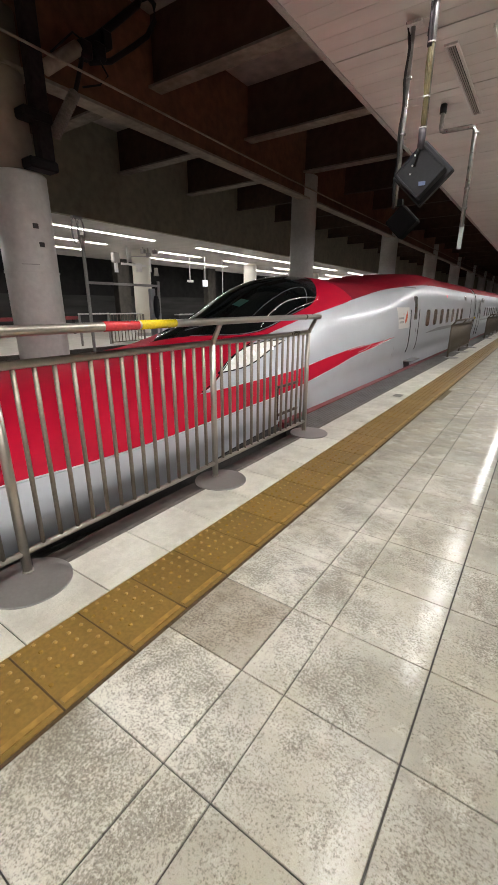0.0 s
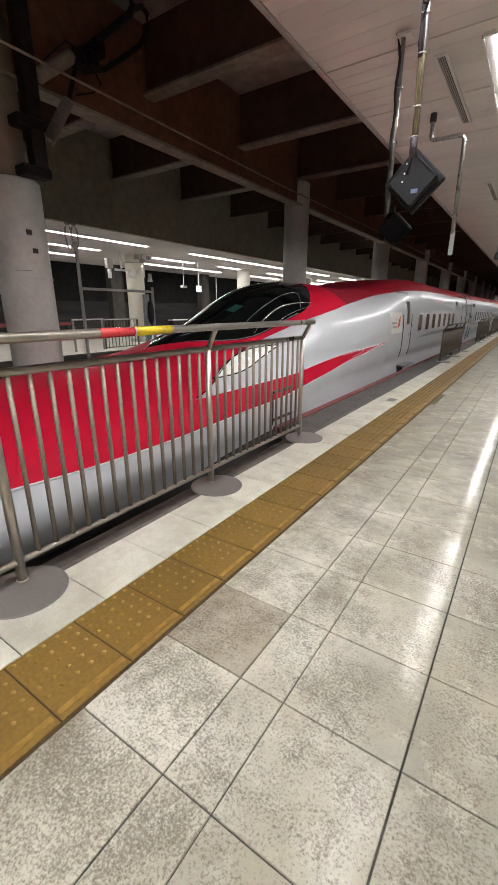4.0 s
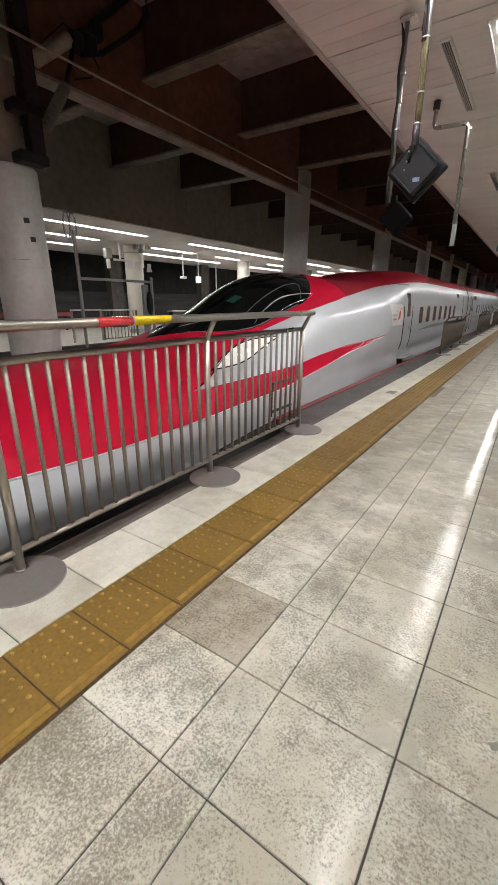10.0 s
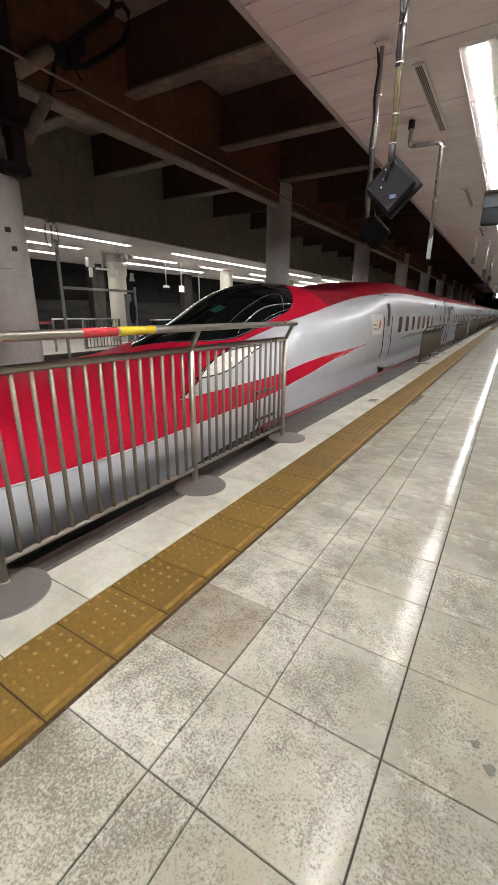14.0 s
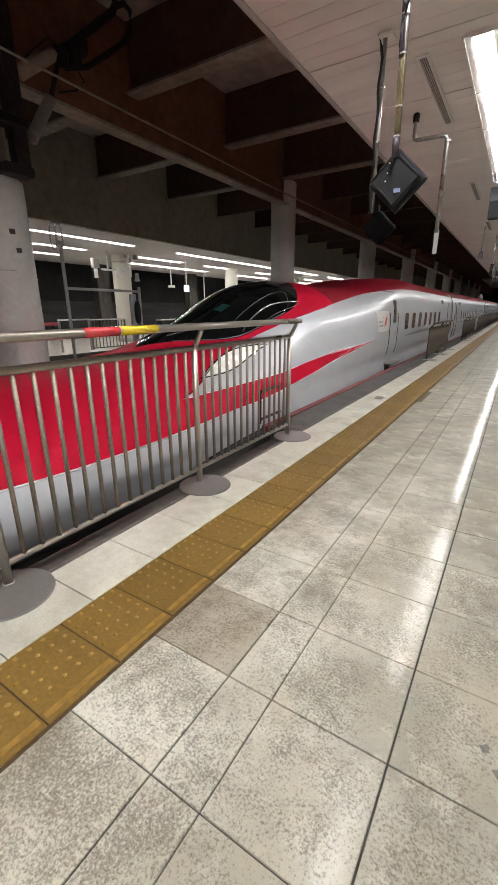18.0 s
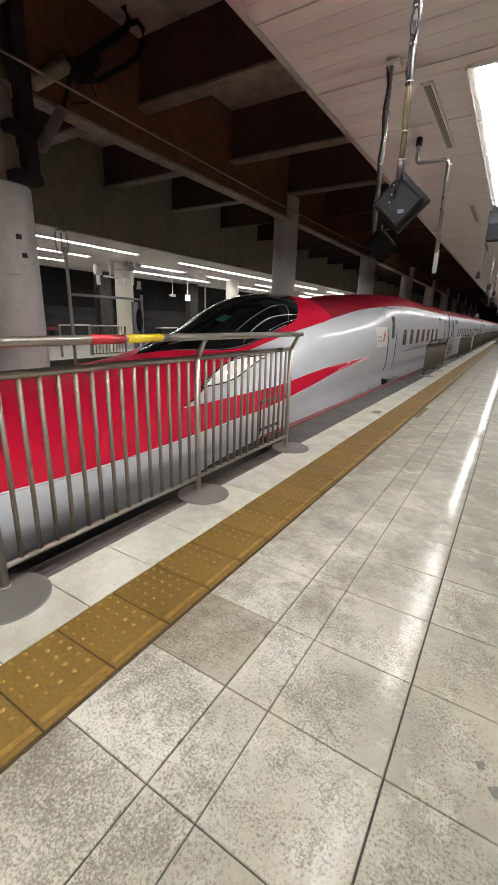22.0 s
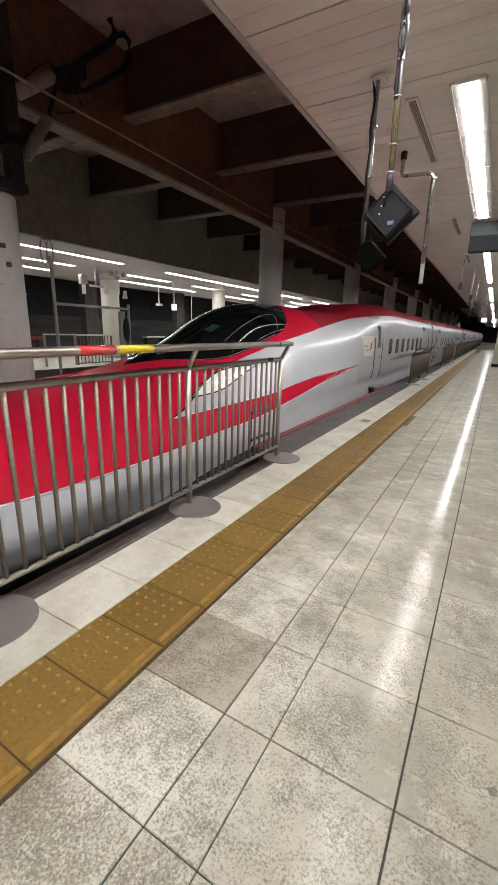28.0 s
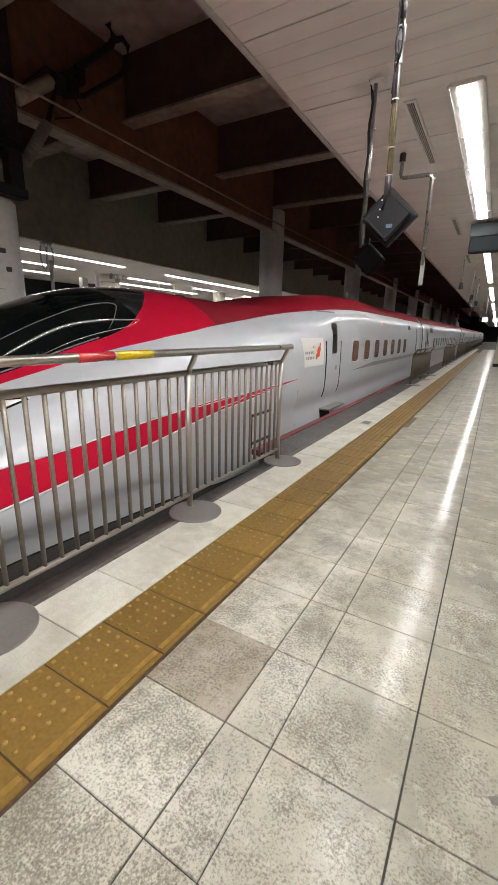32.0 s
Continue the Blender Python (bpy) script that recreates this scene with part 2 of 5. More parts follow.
M_INK = material("grey_print", (0.25, 0.24, 0.25), 0.5)
M_GAP_FILLER = material("grey_ribbed_edge", (0.12, 0.115, 0.11), 0.6, vary=0.25, grain=40, stain=0.4, stain_scale=3)
M_EDGE_RED = material("red_edge_strip", (0.24, 0.035, 0.042), 0.5, vary=0.2)
M_CONCRETE = material("dark_concrete", (0.16, 0.145, 0.13), 0.85, vary=0.25, grain=20, stain=0.5, stain_scale=1.5, bump=0.3)
M_BALLAST = material("track_bed", (0.07, 0.065, 0.06), 0.9, vary=0.5, grain=30, bump=0.6)
M_RAIL = material("rail_steel", (0.25, 0.2, 0.17), 0.4, metal=0.8)
M_COLUMN = material("grey_column_paint", (0.78, 0.76, 0.73), 0.36, vary=0.06, grain=15, stain=0.5, stain_scale=1.0,
                    stain_colour=(0.36, 0.32, 0.28))
M_OPP_COLUMN = material("cream_column_paint", (0.72, 0.69, 0.60), 0.5, vary=0.05)
M_POST = material("grey_post_paint", (0.30, 0.29, 0.28), 0.55, vary=0.15)
M_GANGWAY = material("grey_gangway_cover", (0.30, 0.31, 0.325), 0.5, vary=0.1)
M_COLUMN_HEAD = material("sooty_column_head", (0.36, 0.31, 0.25), 0.8, vary=0.15, grain=6, stain=0.4, stain_scale=1.5, stain_colour=(0.1, 0.08, 0.06))
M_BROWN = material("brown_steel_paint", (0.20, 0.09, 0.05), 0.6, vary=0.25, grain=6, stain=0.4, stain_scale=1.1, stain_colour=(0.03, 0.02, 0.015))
# cross beam brown, darkened to stand in for the shade over the tracks
M_CROSS_WEB = material("dimmed_brown_steel_paint", (0.10, 0.057, 0.037), 0.7, vary=0.25, grain=6, stain=0.5, stain_scale=1.1, stain_colour=(0.03, 0.022, 0.016))
M_CROSS_FLANGE = material("cross_flange_grey", (0.34, 0.285, 0.23), 0.8, vary=0.25, grain=8, stain=0.5, stain_scale=1.4, stain_colour=(0.07, 0.055, 0.045))
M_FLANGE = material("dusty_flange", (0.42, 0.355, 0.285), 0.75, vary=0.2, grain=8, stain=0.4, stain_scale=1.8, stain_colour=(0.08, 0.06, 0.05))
M_INSULATOR = material("dusty_insulator", (0.24, 0.215, 0.19), 0.6, vary=0.2)
M_SLAB = material("sooty_slab", (0.52, 0.44, 0.41), 0.85, vary=0.25, grain=4)
M_OLIVE = material("olive_fascia", (0.42, 0.385, 0.28), 0.75, vary=0.15, grain=5, stain=0.3, stain_scale=0.8, stain_colour=(0.08, 0.075, 0.055))
M_CEILING = material("white_metal_ceiling", (0.75, 0.705, 0.675), 0.42, vary=0.06, grain=4, stain=0.25, stain_scale=1.5,
                     stain_colour=(0.46, 0.41, 0.39), stretch=(0.3, 1, 1))
M_GROOVE = material("ceiling_groove", (0.30, 0.27, 0.255), 0.7)
M_TRIM = material("grey_trim", (0.42, 0.39, 0.37), 0.5)
M_WALL = material("wall_panel", (0.30, 0.29, 0.27), 0.6, vary=0.1, grain=3)
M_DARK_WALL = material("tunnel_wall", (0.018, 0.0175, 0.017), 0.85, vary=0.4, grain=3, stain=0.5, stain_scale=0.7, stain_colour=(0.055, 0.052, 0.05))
M_PILLAR = material("dark_brown_pillar", (0.05, 0.044, 0.037), 0.8, vary=0.3, grain=5)
M_LOWER_WALL = material("lower_wall_tone", (0.042, 0.04, 0.038), 0.6, vary=0.5, grain=1.2, stain=0.6, stain_scale=0.9, stain_colour=(0.02, 0.019, 0.018), stretch=(1, 0.25, 2.5))
M_PALE_FLOOR = material("pale_platform", (0.50, 0.48, 0.43), 0.35, vary=0.1, grain=6)
M_LIT_SIGN = glow("lit_sign_face", (0.95, 0.97, 1.0), 1.3)
M_GALV = material("galvanised_pipe", (0.27, 0.262, 0.25), 0.32, metal=0.8, vary=0.2, grain=30, stain=0.3, stain_scale=8)
M_CABLE = material("dark_cable", (0.014, 0.012, 0.012), 0.6, vary=0.3, spec=0.3)
M_CABLE_TAN = material("tan_cable_wrap", (0.105, 0.08, 0.031), 0.6, vary=0.25, grain=40)
M_CABLE_GREY = material("violet_grey_cable", (0.055, 0.046, 0.055), 0.5, vary=0.2, grain=30)
M_SIGN_COVER = material("sign_cover", (0.05, 0.056, 0.06), 0.8, spec=0.15)
M_MAST = material("sooty_black_mast", (0.032, 0.025, 0.026), 0.7, vary=0.4, grain=14, stain=0.5, stain_scale=5, stain_colour=(0.07, 0.058, 0.052), spec=0.2)
M_BOX = material("charcoal_housing", (0.019, 0.0195, 0.022), 0.6, vary=0.15, spec=0.25)
M_BOX_DARK = material("black_housing", (0.004, 0.0038, 0.0038), 0.85, spec=0.05)
M_CAB_GLOW = material("dim_green_display", (0.01, 0.06, 0.05), 0.3, emit=0.10, coat=0.5)
M_LABEL = material("label", (0.16, 0.20, 0.34), 0.5)
M_TAG = material("pale_tag", (0.42, 0.45, 0.43), 0.5)
M_VENT = material("vent_slats", (0.06, 0.057, 0.055), 0.6)
M_FRAME = material("white_frame", (0.74, 0.72, 0.70), 0.45)
M_SIGN = material("dark_sign", (0.011, 0.0135, 0.015), 0.7, vary=0.1, spec=0.12)
M_TUBE = glow("fluorescent_tube", (1.0, 0.985, 0.965), TUBE_GLOW)
M_TUBE_BARE = glow("bare_fluorescent_tube", (1.0, 0.985, 0.965), TUBE_GLOW * 1.33)
# far tubes set weaker to keep the far platform dim
M_TUBE_WEAK = glow("weak_fluorescent_tube", (1.0, 0.98, 0.96), TUBE_GLOW * 0.72)
M_TUBE_FAR = glow("fluorescent_tube_far", (1.0, 0.97, 0.95), TUBE_GLOW * 0.9)
M_LAMP = glow("head_lamp_glow", (1.0, 0.98, 0.94), 4.0)
M_SPOT = material("dried_spot", (0.16, 0.155, 0.135), 0.5, vary=0.2)
M_LEDGE = material("dark_rubber_ledge", (0.075, 0.066, 0.058), 0.6, vary=0.3, grain=12)
M_ORANGE_PANEL = material("orange_panel", (0.34, 0.095, 0.04), 0.5, vary=0.15)
# the whole lens is brightened by an emission of its own
M_LENS = material("pale_lamp_lens", (0.92, 0.92, 0.88), 0.10, coat=1.0, vary=0.12, grain=14, emit=0.22)
M_LATCH = material("brown_latch_steel", (0.07, 0.035, 0.028), 0.5, vary=0.2)
M_TAIL = glow("red_marker_glow", (1.0, 0.02, 0.05), 3.0)


# ---- building blocks ----
def mesh_object(name, bm, mats, parent=None, label="", smooth=False):
    me = bpy.data.meshes.new(name)
    bm.normal_update()
    if smooth:
        for f in bm.faces:
            f.smooth = True
    bm.to_mesh(me)
    bm.free()
    for m in mats if isinstance(mats, (list, tuple)) else [mats]:
        me.materials.append(m)
    ob = new(name, me)
    if parent is not None:
        ob.parent = parent
    if label:
        ob["label"] = label
    return ob


def part(name, bm, mat, parent, label="", smooth=False):
    return mesh_object(name, bm, mat, parent, label, smooth)


def empty(name, x=0, y=0, z=0, **tags):
    ob = new(name)
    ob.location = (x, y, z)
    return tagged(ob, **tags)


def box(bm, x0, x1, y0, y1, z0, z1, bevel=0.0, mat=0):
    v = [bm.verts.new((x, y, z)) for z in (z0, z1) for y in (y0, y1) for x in (x0, x1)]
    fs = [bm.faces.new([v[i] for i in q]) for q in ((0, 2, 3, 1), (4, 5, 7, 6), (0, 1, 5, 4), (2, 6, 7, 3), (0, 4, 6, 2), (1, 3, 7, 5))]
    for f in fs:
        f.material_index = mat
    if bevel:
        es = list({e for f in fs for e in f.edges})
        bmesh.ops.bevel(bm, geom=es, offset=bevel, segments=1, affect="EDGES", material=mat)
    return bm


def boxed(*a, **k):
    return box(bmesh.new(), *a, **k)


def tube(bm, pts, r, n=10, caps=True, radii=None):
    """A round bar through the points."""
    pts = [Vector(p) for p in pts]
    rings = []
    for i, p in enumerate(pts):
        d = (pts[min(i + 1, len(pts) - 1)] - pts[max(i - 1, 0)]).normalized()
        a = d.orthogonal().normalized()
        if abs(d.z) < 0.95:
            a = d.cross(Vector((0, 0, 1))).normalized()
        else:
            a = Vector((1, 0, 0))
            a = (a - d * a.dot(d)).normalized()
        b = d.cross(a)
        rr = radii[i] if radii else r
        rings.append([bm.verts.new(p + rr * (a * math.cos(2 * math.pi * k / n) + b * math.sin(2 * math.pi * k / n))) for k in range(n)])
    for i in range(len(rings) - 1):
        for k in range(n):
            bm.faces.new((rings[i][k], rings[i][(k + 1) % n], rings[i + 1][(k + 1) % n], rings[i + 1][k]))
    if caps:
        bm.faces.new(rings[0][::-1])
        bm.faces.new(rings[-1])
    return bm


def tubed(*a, **k):
    return tube(bmesh.new(), *a, **k)


def disc(bm, x, y, z0, z1, r, n=32, bevel=0.0):
    tube(bm, [(x, y, z0), (x, y, z1 - bevel), (x, y, z1)] if bevel else [(x, y, z0), (x, y, z1)], r, n, radii=[r, r, r - bevel] if bevel else None)
    return bm


# ---- structure ----
EDGE = -0.80            # platform edge behind the railing
FAR_Y, NEAR_Y = 110.0, -9.0
CEIL = 3.40
CEIL_X = -0.99
COLS = [0.0, 0.38, 0.563] + [0.963 + 0.4 * k for k in range(12)]
XR = COLS[-1]


def structure(name, bm, mats, label, smooth=False, category=""):
    return tagged(mesh_object(name, bm, mats, None, "", smooth), label, category or name.split("_")[0], kind="structure")


floor = structure("floor", boxed(EDGE, XR, NEAR_Y, FAR_Y, -0.35, -0.008), M_GROUT, "speckled stone platform floor with dark joints between tiles", category="floor")
structure("platform_wall", boxed(EDGE + 0.1, EDGE + 0.3, NEAR_Y, FAR_Y, -1.6, -0.352), M_CONCRETE, "dark concrete face below the platform edge", category="wall")
structure("track_bed", boxed(-10.35, EDGE + 0.1, NEAR_Y - 20, FAR_Y, -1.62, -1.45), M_BALLAST, "dark dusty track bed between the platforms", category="ground")
for x in (-2.87 - 0.72, -2.87 + 0.72, -7.1 - 0.72, -7.1 + 0.72):
    bm = bmesh.new()
    box(bm, x - 0.07, x + 0.07, NEAR_Y - 20, FAR_Y, -1.45, -1.42)
    box(bm, x - 0.012, x + 0.012, NEAR_Y - 20, FAR_Y, -1.42, -1.30)
    box(bm, x - 0.035, x + 0.035, NEAR_Y - 20, FAR_Y, -1.30, -1.25)
    tagged(mesh_object("rail", bm, M_RAIL), "brown steel rail on the track bed", "rail", "rails", "structure")
# ribbed edge strip past the railing, with a red nosing
filler = structure("edge_strip", boxed(-1.17, EDGE - 0.003, 3.42, FAR_Y, -0.12, -0.012), M_GAP_FILLER, "grey ribbed platform edge strip beside the train", category="platform edge")
bm = bmesh.new()
for k in range(9):
    x = -1.165 + k * 0.041
    box(bm, x, x + 0.030, 3.43, FAR_Y, -0.0115, -0.0065)
part("ribs", bm, M_GAP_FILLER, filler)
part("nosing_base", boxed(-1.165, EDGE - 0.01, 3.44, FAR_Y, -0.3, -0.121), M_CONCRETE, filler)
part("nosing", boxed(-1.265, -1.172, 3.42, FAR_Y, -0.06, 0.003), M_EDGE_RED, filler, "red rubber nosing")
structure("platform_ledge", boxed(-0.96, EDGE - 0.002, NEAR_Y, 3.415, -0.16, -0.03), M_LEDGE, "dark rubber ledge under the railing", category="platform edge")
structure("tactile_bed", boxed(-0.3975, -0.0005, NEAR_Y, FAR_Y, -0.0078, -0.004), M_TACTILE_BED, "brown bed between the yellow tactile tiles", category="floor")
structure("trim_edge", boxed(EDGE, -0.769, NEAR_Y, FAR_Y, -0.0079, -0.001), M_CONCRETE, "narrow grey trim along the platform edge", category="trim")

# ceiling over the platform: metal strips across it, in one mesh
bm = bmesh.new()
box(bm, CEIL_X, XR, NEAR_Y, FAR_Y, CEIL + 0.012, CEIL + 0.10, mat=1)
box(bm, CEIL_X + 0.03, XR, NEAR_Y, NEAR_Y + 0.43, CEIL, CEIL + 0.0119)
y, k = NEAR_Y + 0.438, 0
while y < 70:
    wide = 0.186
    gap = 0.018 if k % 6 == 0 else 0.004
    box(bm, CEIL_X + 0.03, XR, y + gap, y + wide, CEIL, CEIL + 0.0119)
    y += wide
    k += 1
box(bm, CEIL_X + 0.03, XR, y, FAR_Y, CEIL, CEIL + 0.0119)
box(bm, CEIL_X - 0.02, CEIL_X + 0.03, NEAR_Y, FAR_Y, CEIL - 0.012, CEIL + 0.16, mat=2)
structure("ceiling", bm, [M_CEILING, M_GROOVE, M_TRIM], "white metal strip ceiling over the platform", category="ceiling")
bm = bmesh.new()
box(bm, -20.0, XR + 0.3, NEAR_Y - 20, FAR_Y, 5.55, 5.75)
structure("ceiling_slab", bm, M_SLAB, "dark sooty concrete slab above the tracks", category="ceiling")
# east and south walls lie out of view, added to close the space
structure("wall_east", boxed(XR, XR + 0.2, NEAR_Y, FAR_Y, -0.35, 5.55), M_WALL, "unseen pale wall added along the platform", category="wall")
structure("wall_south", boxed(-20, XR, NEAR_Y - 20.2, NEAR_Y - 20, -1.62, 5.55), M_DARK_WALL, "unseen dark end wall added behind the tracks", category="wall")
structure("wall_south_platform", boxed(CEIL_X, XR, NEAR_Y - 0.2, NEAR_Y, -0.35, CEIL), M_WALL, "unseen grey end wall added behind the platform", category="wall")
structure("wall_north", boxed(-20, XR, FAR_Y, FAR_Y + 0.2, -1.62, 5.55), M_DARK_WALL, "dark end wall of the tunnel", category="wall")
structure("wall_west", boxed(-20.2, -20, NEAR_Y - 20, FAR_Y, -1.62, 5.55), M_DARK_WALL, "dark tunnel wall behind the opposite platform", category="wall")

# opposite platform, its ceiling and the fascia above its edge
structure("opposite_platform", boxed(-17.5, -10.36, NEAR_Y - 20, FAR_Y, -1.62, 0.0), M_PALE_FLOOR, "pale opposite platform floor", category="platform")
structure("opposite_edge", boxed(-10.355, -10.29, NEAR_Y - 20, FAR_Y, -1.44, 0.004), M_CONCRETE, "dark concrete edge of the opposite platform", category="platform edge")
# added band in a lighter colour for the light gradient on the tunnel wall
structure("wall_dado", boxed(-19.99, -19.9, NEAR_Y - 19.9, FAR_Y - 0.1, -1.6, 1.75), M_LOWER_WALL, "added paler band for the brighter lower part of the tunnel wall", category="wall")
structure("opposite_ceiling", boxed(-17.5, -9.155, NEAR_Y - 20, FAR_Y, CEIL, CEIL + 0.1), M_CEILING, "lit white ceiling over the opposite platform", category="ceiling")
structure("fascia", boxed(-9.15, -9.0, NEAR_Y - 20, FAR_Y, CEIL - 0.03, 5.55), M_OLIVE, "dark olive fascia above the opposite platform edge", category="fascia")

# steel over the tracks
LONG_Z = 3.985
beam = structure("long_beam", boxed(-4.88, -4.84, NEAR_Y - 20, FAR_Y, LONG_Z + 0.04, 5.55), M_BROWN, "brown steel beam along the row of columns", category="beam")
part("flange", boxed(-4.99, -4.72, NEAR_Y - 20, FAR_Y, LONG_Z, LONG_Z + 0.04), M_FLANGE, beam, "dusty grey lower flange")
y = 5.25 - 2.65 * 9
while y < 60:
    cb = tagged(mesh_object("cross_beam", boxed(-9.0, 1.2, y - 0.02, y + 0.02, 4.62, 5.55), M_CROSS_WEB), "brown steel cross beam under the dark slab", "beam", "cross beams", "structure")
    half, dusty = (0.14, M_CROSS_FLANGE) if y < 12 else (0.07, M_CROSS_WEB)   # past 12 m narrow flanges in the dark web colour stand in for shade
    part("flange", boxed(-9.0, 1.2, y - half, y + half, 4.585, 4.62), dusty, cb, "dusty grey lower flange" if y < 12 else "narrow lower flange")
    y += 2.65

# ---- columns between the tracks ----
def track_column(y, top=6.04):
    ob = empty("column", -5.0, y, -1.45, label="grey round column with a dark steel upper part between the tracks", category="column", group="track columns")
    part("shaft", disc(bmesh.new(), 0, 0, 0, top, 0.345, 40, 0.02), M_COLUMN, ob, smooth=True)
    if top < 5:
        part("steel_head", disc(bmesh.new(), 0, -0.05, top - 0.01, 6.04, 0.27, 32), M_COLUMN_HEAD, ob, "dark brown steel head", True)
        for dy, z in ((-0.05, 3.72), (0.0, 3.50)):
            part("cover_plate", boxed(0.30, 0.352, dy - 0.035, dy + 0.035, z - 0.03, z + 0.03, 0.004), M_VENT, ob, "small dark cover plate")
    bm = bmesh.new()
    tube(bm, [(0, 0, 3.15), (0, 0, 3.165)], 0.356, 40)
    part("band", bm, M_COLUMN, ob)
    if top < 5:
        part("seam", tubed([(0.347 * math.cos(k * math.pi / 60), 0.347 * math.sin(k * math.pi / 60), 3.25) for k in range(-16, -3)], 0.005, 6), M_TRIM, ob, "short dark seam in the paint")
    return ob


track_column(2.82, 4.36)
plain = track_column(10.85)
tagged(plain, "grey round column that carries the steel beams between the tracks")
for k in [-3, -2] + list(range(1, 9)):
    copy_thing(plain, pose(-5.0, 10.85 + 7.9 * k, -1.45))


def opposite_column(y):
    ob = empty("column", -13.0, y, 0, label="cream round column on the opposite platform", category="column", group="opposite columns")
    part("shaft", disc(bmesh.new(), 0, 0, 0, CEIL, 0.36, 32, 0.01), M_OPP_COLUMN, ob, smooth=True)
    part("base_ring", disc(bmesh.new(), 0, 0, 0, 0.15, 0.385, 32, 0.01), M_TRIM, ob, "grey base ring")
    return ob


oc = opposite_column(11.9)
for k in (-2, -1, 1, 2, 3, 4, 5):
    copy_thing(oc, pose(-13.0, 11.9 + 7.9 * k, 0))


# ---- fluorescent lights ----
def light_line(x, y0, y1, z, mat, width=0.20, group="platform lights", seg=1.2, share=0.96, gap=0.006):
    ob = empty("ceiling_light", x, y0, z, label="white fluorescent light line in the ceiling, lit", category="ceiling light", group=group)
    ln, tube_width = y1 - y0, width * share
    bm = bmesh.new()
    box(bm, -width / 2 - 0.018, -width / 2, 0, ln, -0.03, 0.004)
    box(bm, width / 2, width / 2 + 0.018, 0, ln, -0.03, 0.004)
    box(bm, -width / 2, width / 2, -0.03, 0, -0.03, 0.004)
    box(bm, -width / 2, width / 2, ln, ln + 0.03, -0.03, 0.004)
    box(bm, -width / 2, width / 2, 0, ln, -0.02, -0.012)
    part("housing", bm, M_FRAME, ob)
    cuts = [k * seg for k in range(int((ln - 0.3) / seg) + 1)] + [ln]
    for a, b in zip(cuts, cuts[1:]):
        part("tube", boxed(-tube_width / 2, tube_width / 2, a + gap, b - gap, -0.026, -0.0085), mat, ob, "glowing tube cover")
        if a and tube_width < width * 0.8:
            part("clip", boxed(-width / 2 + 0.002, width / 2 - 0.002, a - 0.005, a + 0.005, -0.0285, -0.0205), M_FRAME, ob, "white tube clip")
    return ob


for y0, y1 in ((-7.5, -2.7), (-1.6, 2.6), (3.9, 8.6)):
    light_line(0.46, y0, y1, CEIL, M_TUBE_BARE, 0.26, seg=1.05, share=0.55)
for y0, y1 in ((10.2, 19.2), (21.2, 29.2), (31.5, 39), (41.5, 49), (51.5, 59), (62, 69), (72, 79), (84, 92), (97, 105)):
    light_line(0.46, y0, y1, CEIL, M_TUBE_WEAK, 0.15)
# unseen extra row off to the side, added to brighten the platform
for x in (4.5,):
    for y0, y1 in ((-7.5, -2.7), (-1.6, 1.0)):
        light_line(x, y0, y1, CEIL, M_TUBE, group="further light rows")
for x, spans in ((-10.55, ((-4, 3.5), (6.5, 10.4), (12.6, 20.1), (21.8, 26), (28, 35), (37, 45))),
                 (-12.75, ((0, 5), (7.9, 10.1), (12.7, 15.3), (17.2, 19.1), (22, 26), (29, 35))),
                 (-14.8, ((2, 6), (9.0, 10.5), (14.0, 20.0), (22, 27), (30, 36)))):
    for y0, y1 in spans:
        light_line(x, y0, y1, CEIL, M_TUBE_FAR, 0.15, "opposite platform lights", gap=0.035)


# ---- train ----
XC = -2.87
# nose to tail: y, half width, mid height, top, fullness
STATIONS = np.array([(-4.3, 0.1, -0.62, -0.5, 2), (-4, 0.45, -0.6, -0.34, 2), (-3.4, 0.72, -0.55, -0.16, 2), (-2.2, 1, -0.45, 0.12, 2), (-1, 1.18, -0.35, 0.34, 2.1), (0.2, 1.3, -0.25, 0.54, 2.2), (1.2, 1.36, -0.18, 0.67, 2.2), (2, 1.4, -0.1, 0.74, 2.2), (2.86, 1.43, -0.04, 0.82, 1.9), (3.3, 1.44, -0.01, 0.92, 1.75), (3.65, 1.45, 0.02, 1.03, 1.65), (4, 1.45, 0.07, 1.14, 1.65), (4.38, 1.455, 0.12, 1.275, 1.7), (4.7, 1.455, 0.16, 1.4, 1.8), (5.1, 1.46, 0.21, 1.57, 1.92), (5.5, 1.46, 0.25, 1.695, 2.05), (5.9, 1.465, 0.29, 1.76, 2.15), (6.3, 1.47, 0.33, 1.785, 2.25), (6.9, 1.47, 0.37, 1.765, 2.4), (7.6, 1.47, 0.42, 1.725, 2.8), (8.6, 1.47, 0.47, 1.75, 3.3), (9.2, 1.47, 0.5, 1.84, 3.9), (9.6, 1.47, 0.51, 1.905, 4.2), (10.2, 1.47, 0.53, 1.99, 4.4), (11, 1.47, 0.55, 2.07, 4.5), (12, 1.47, 0.55, 2.105, 4.6), (13, 1.47, 0.55, 2.095, 4.6), (14, 1.47, 0.55, 2.07, 4.6), (19.2, 1.47, 0.55, 2.07, 4.6)])
ZB = -0.80


def soft_table(rows):
    """Linear table, slightly rounded off, so that the panels have no kinks."""
    xs, ys = [r[0] for r in rows], [r[1] for r in rows]
    def f(v, h=0.22):
        return float(np.mean([np.interp(v + d, xs, ys) for d in (-h, -h / 2, 0, h / 2, h)]))
    return f


_cols = [soft_table([(r[0], r[k]) for r in STATIONS]) for k in range(1, 5)]
_memo = {}
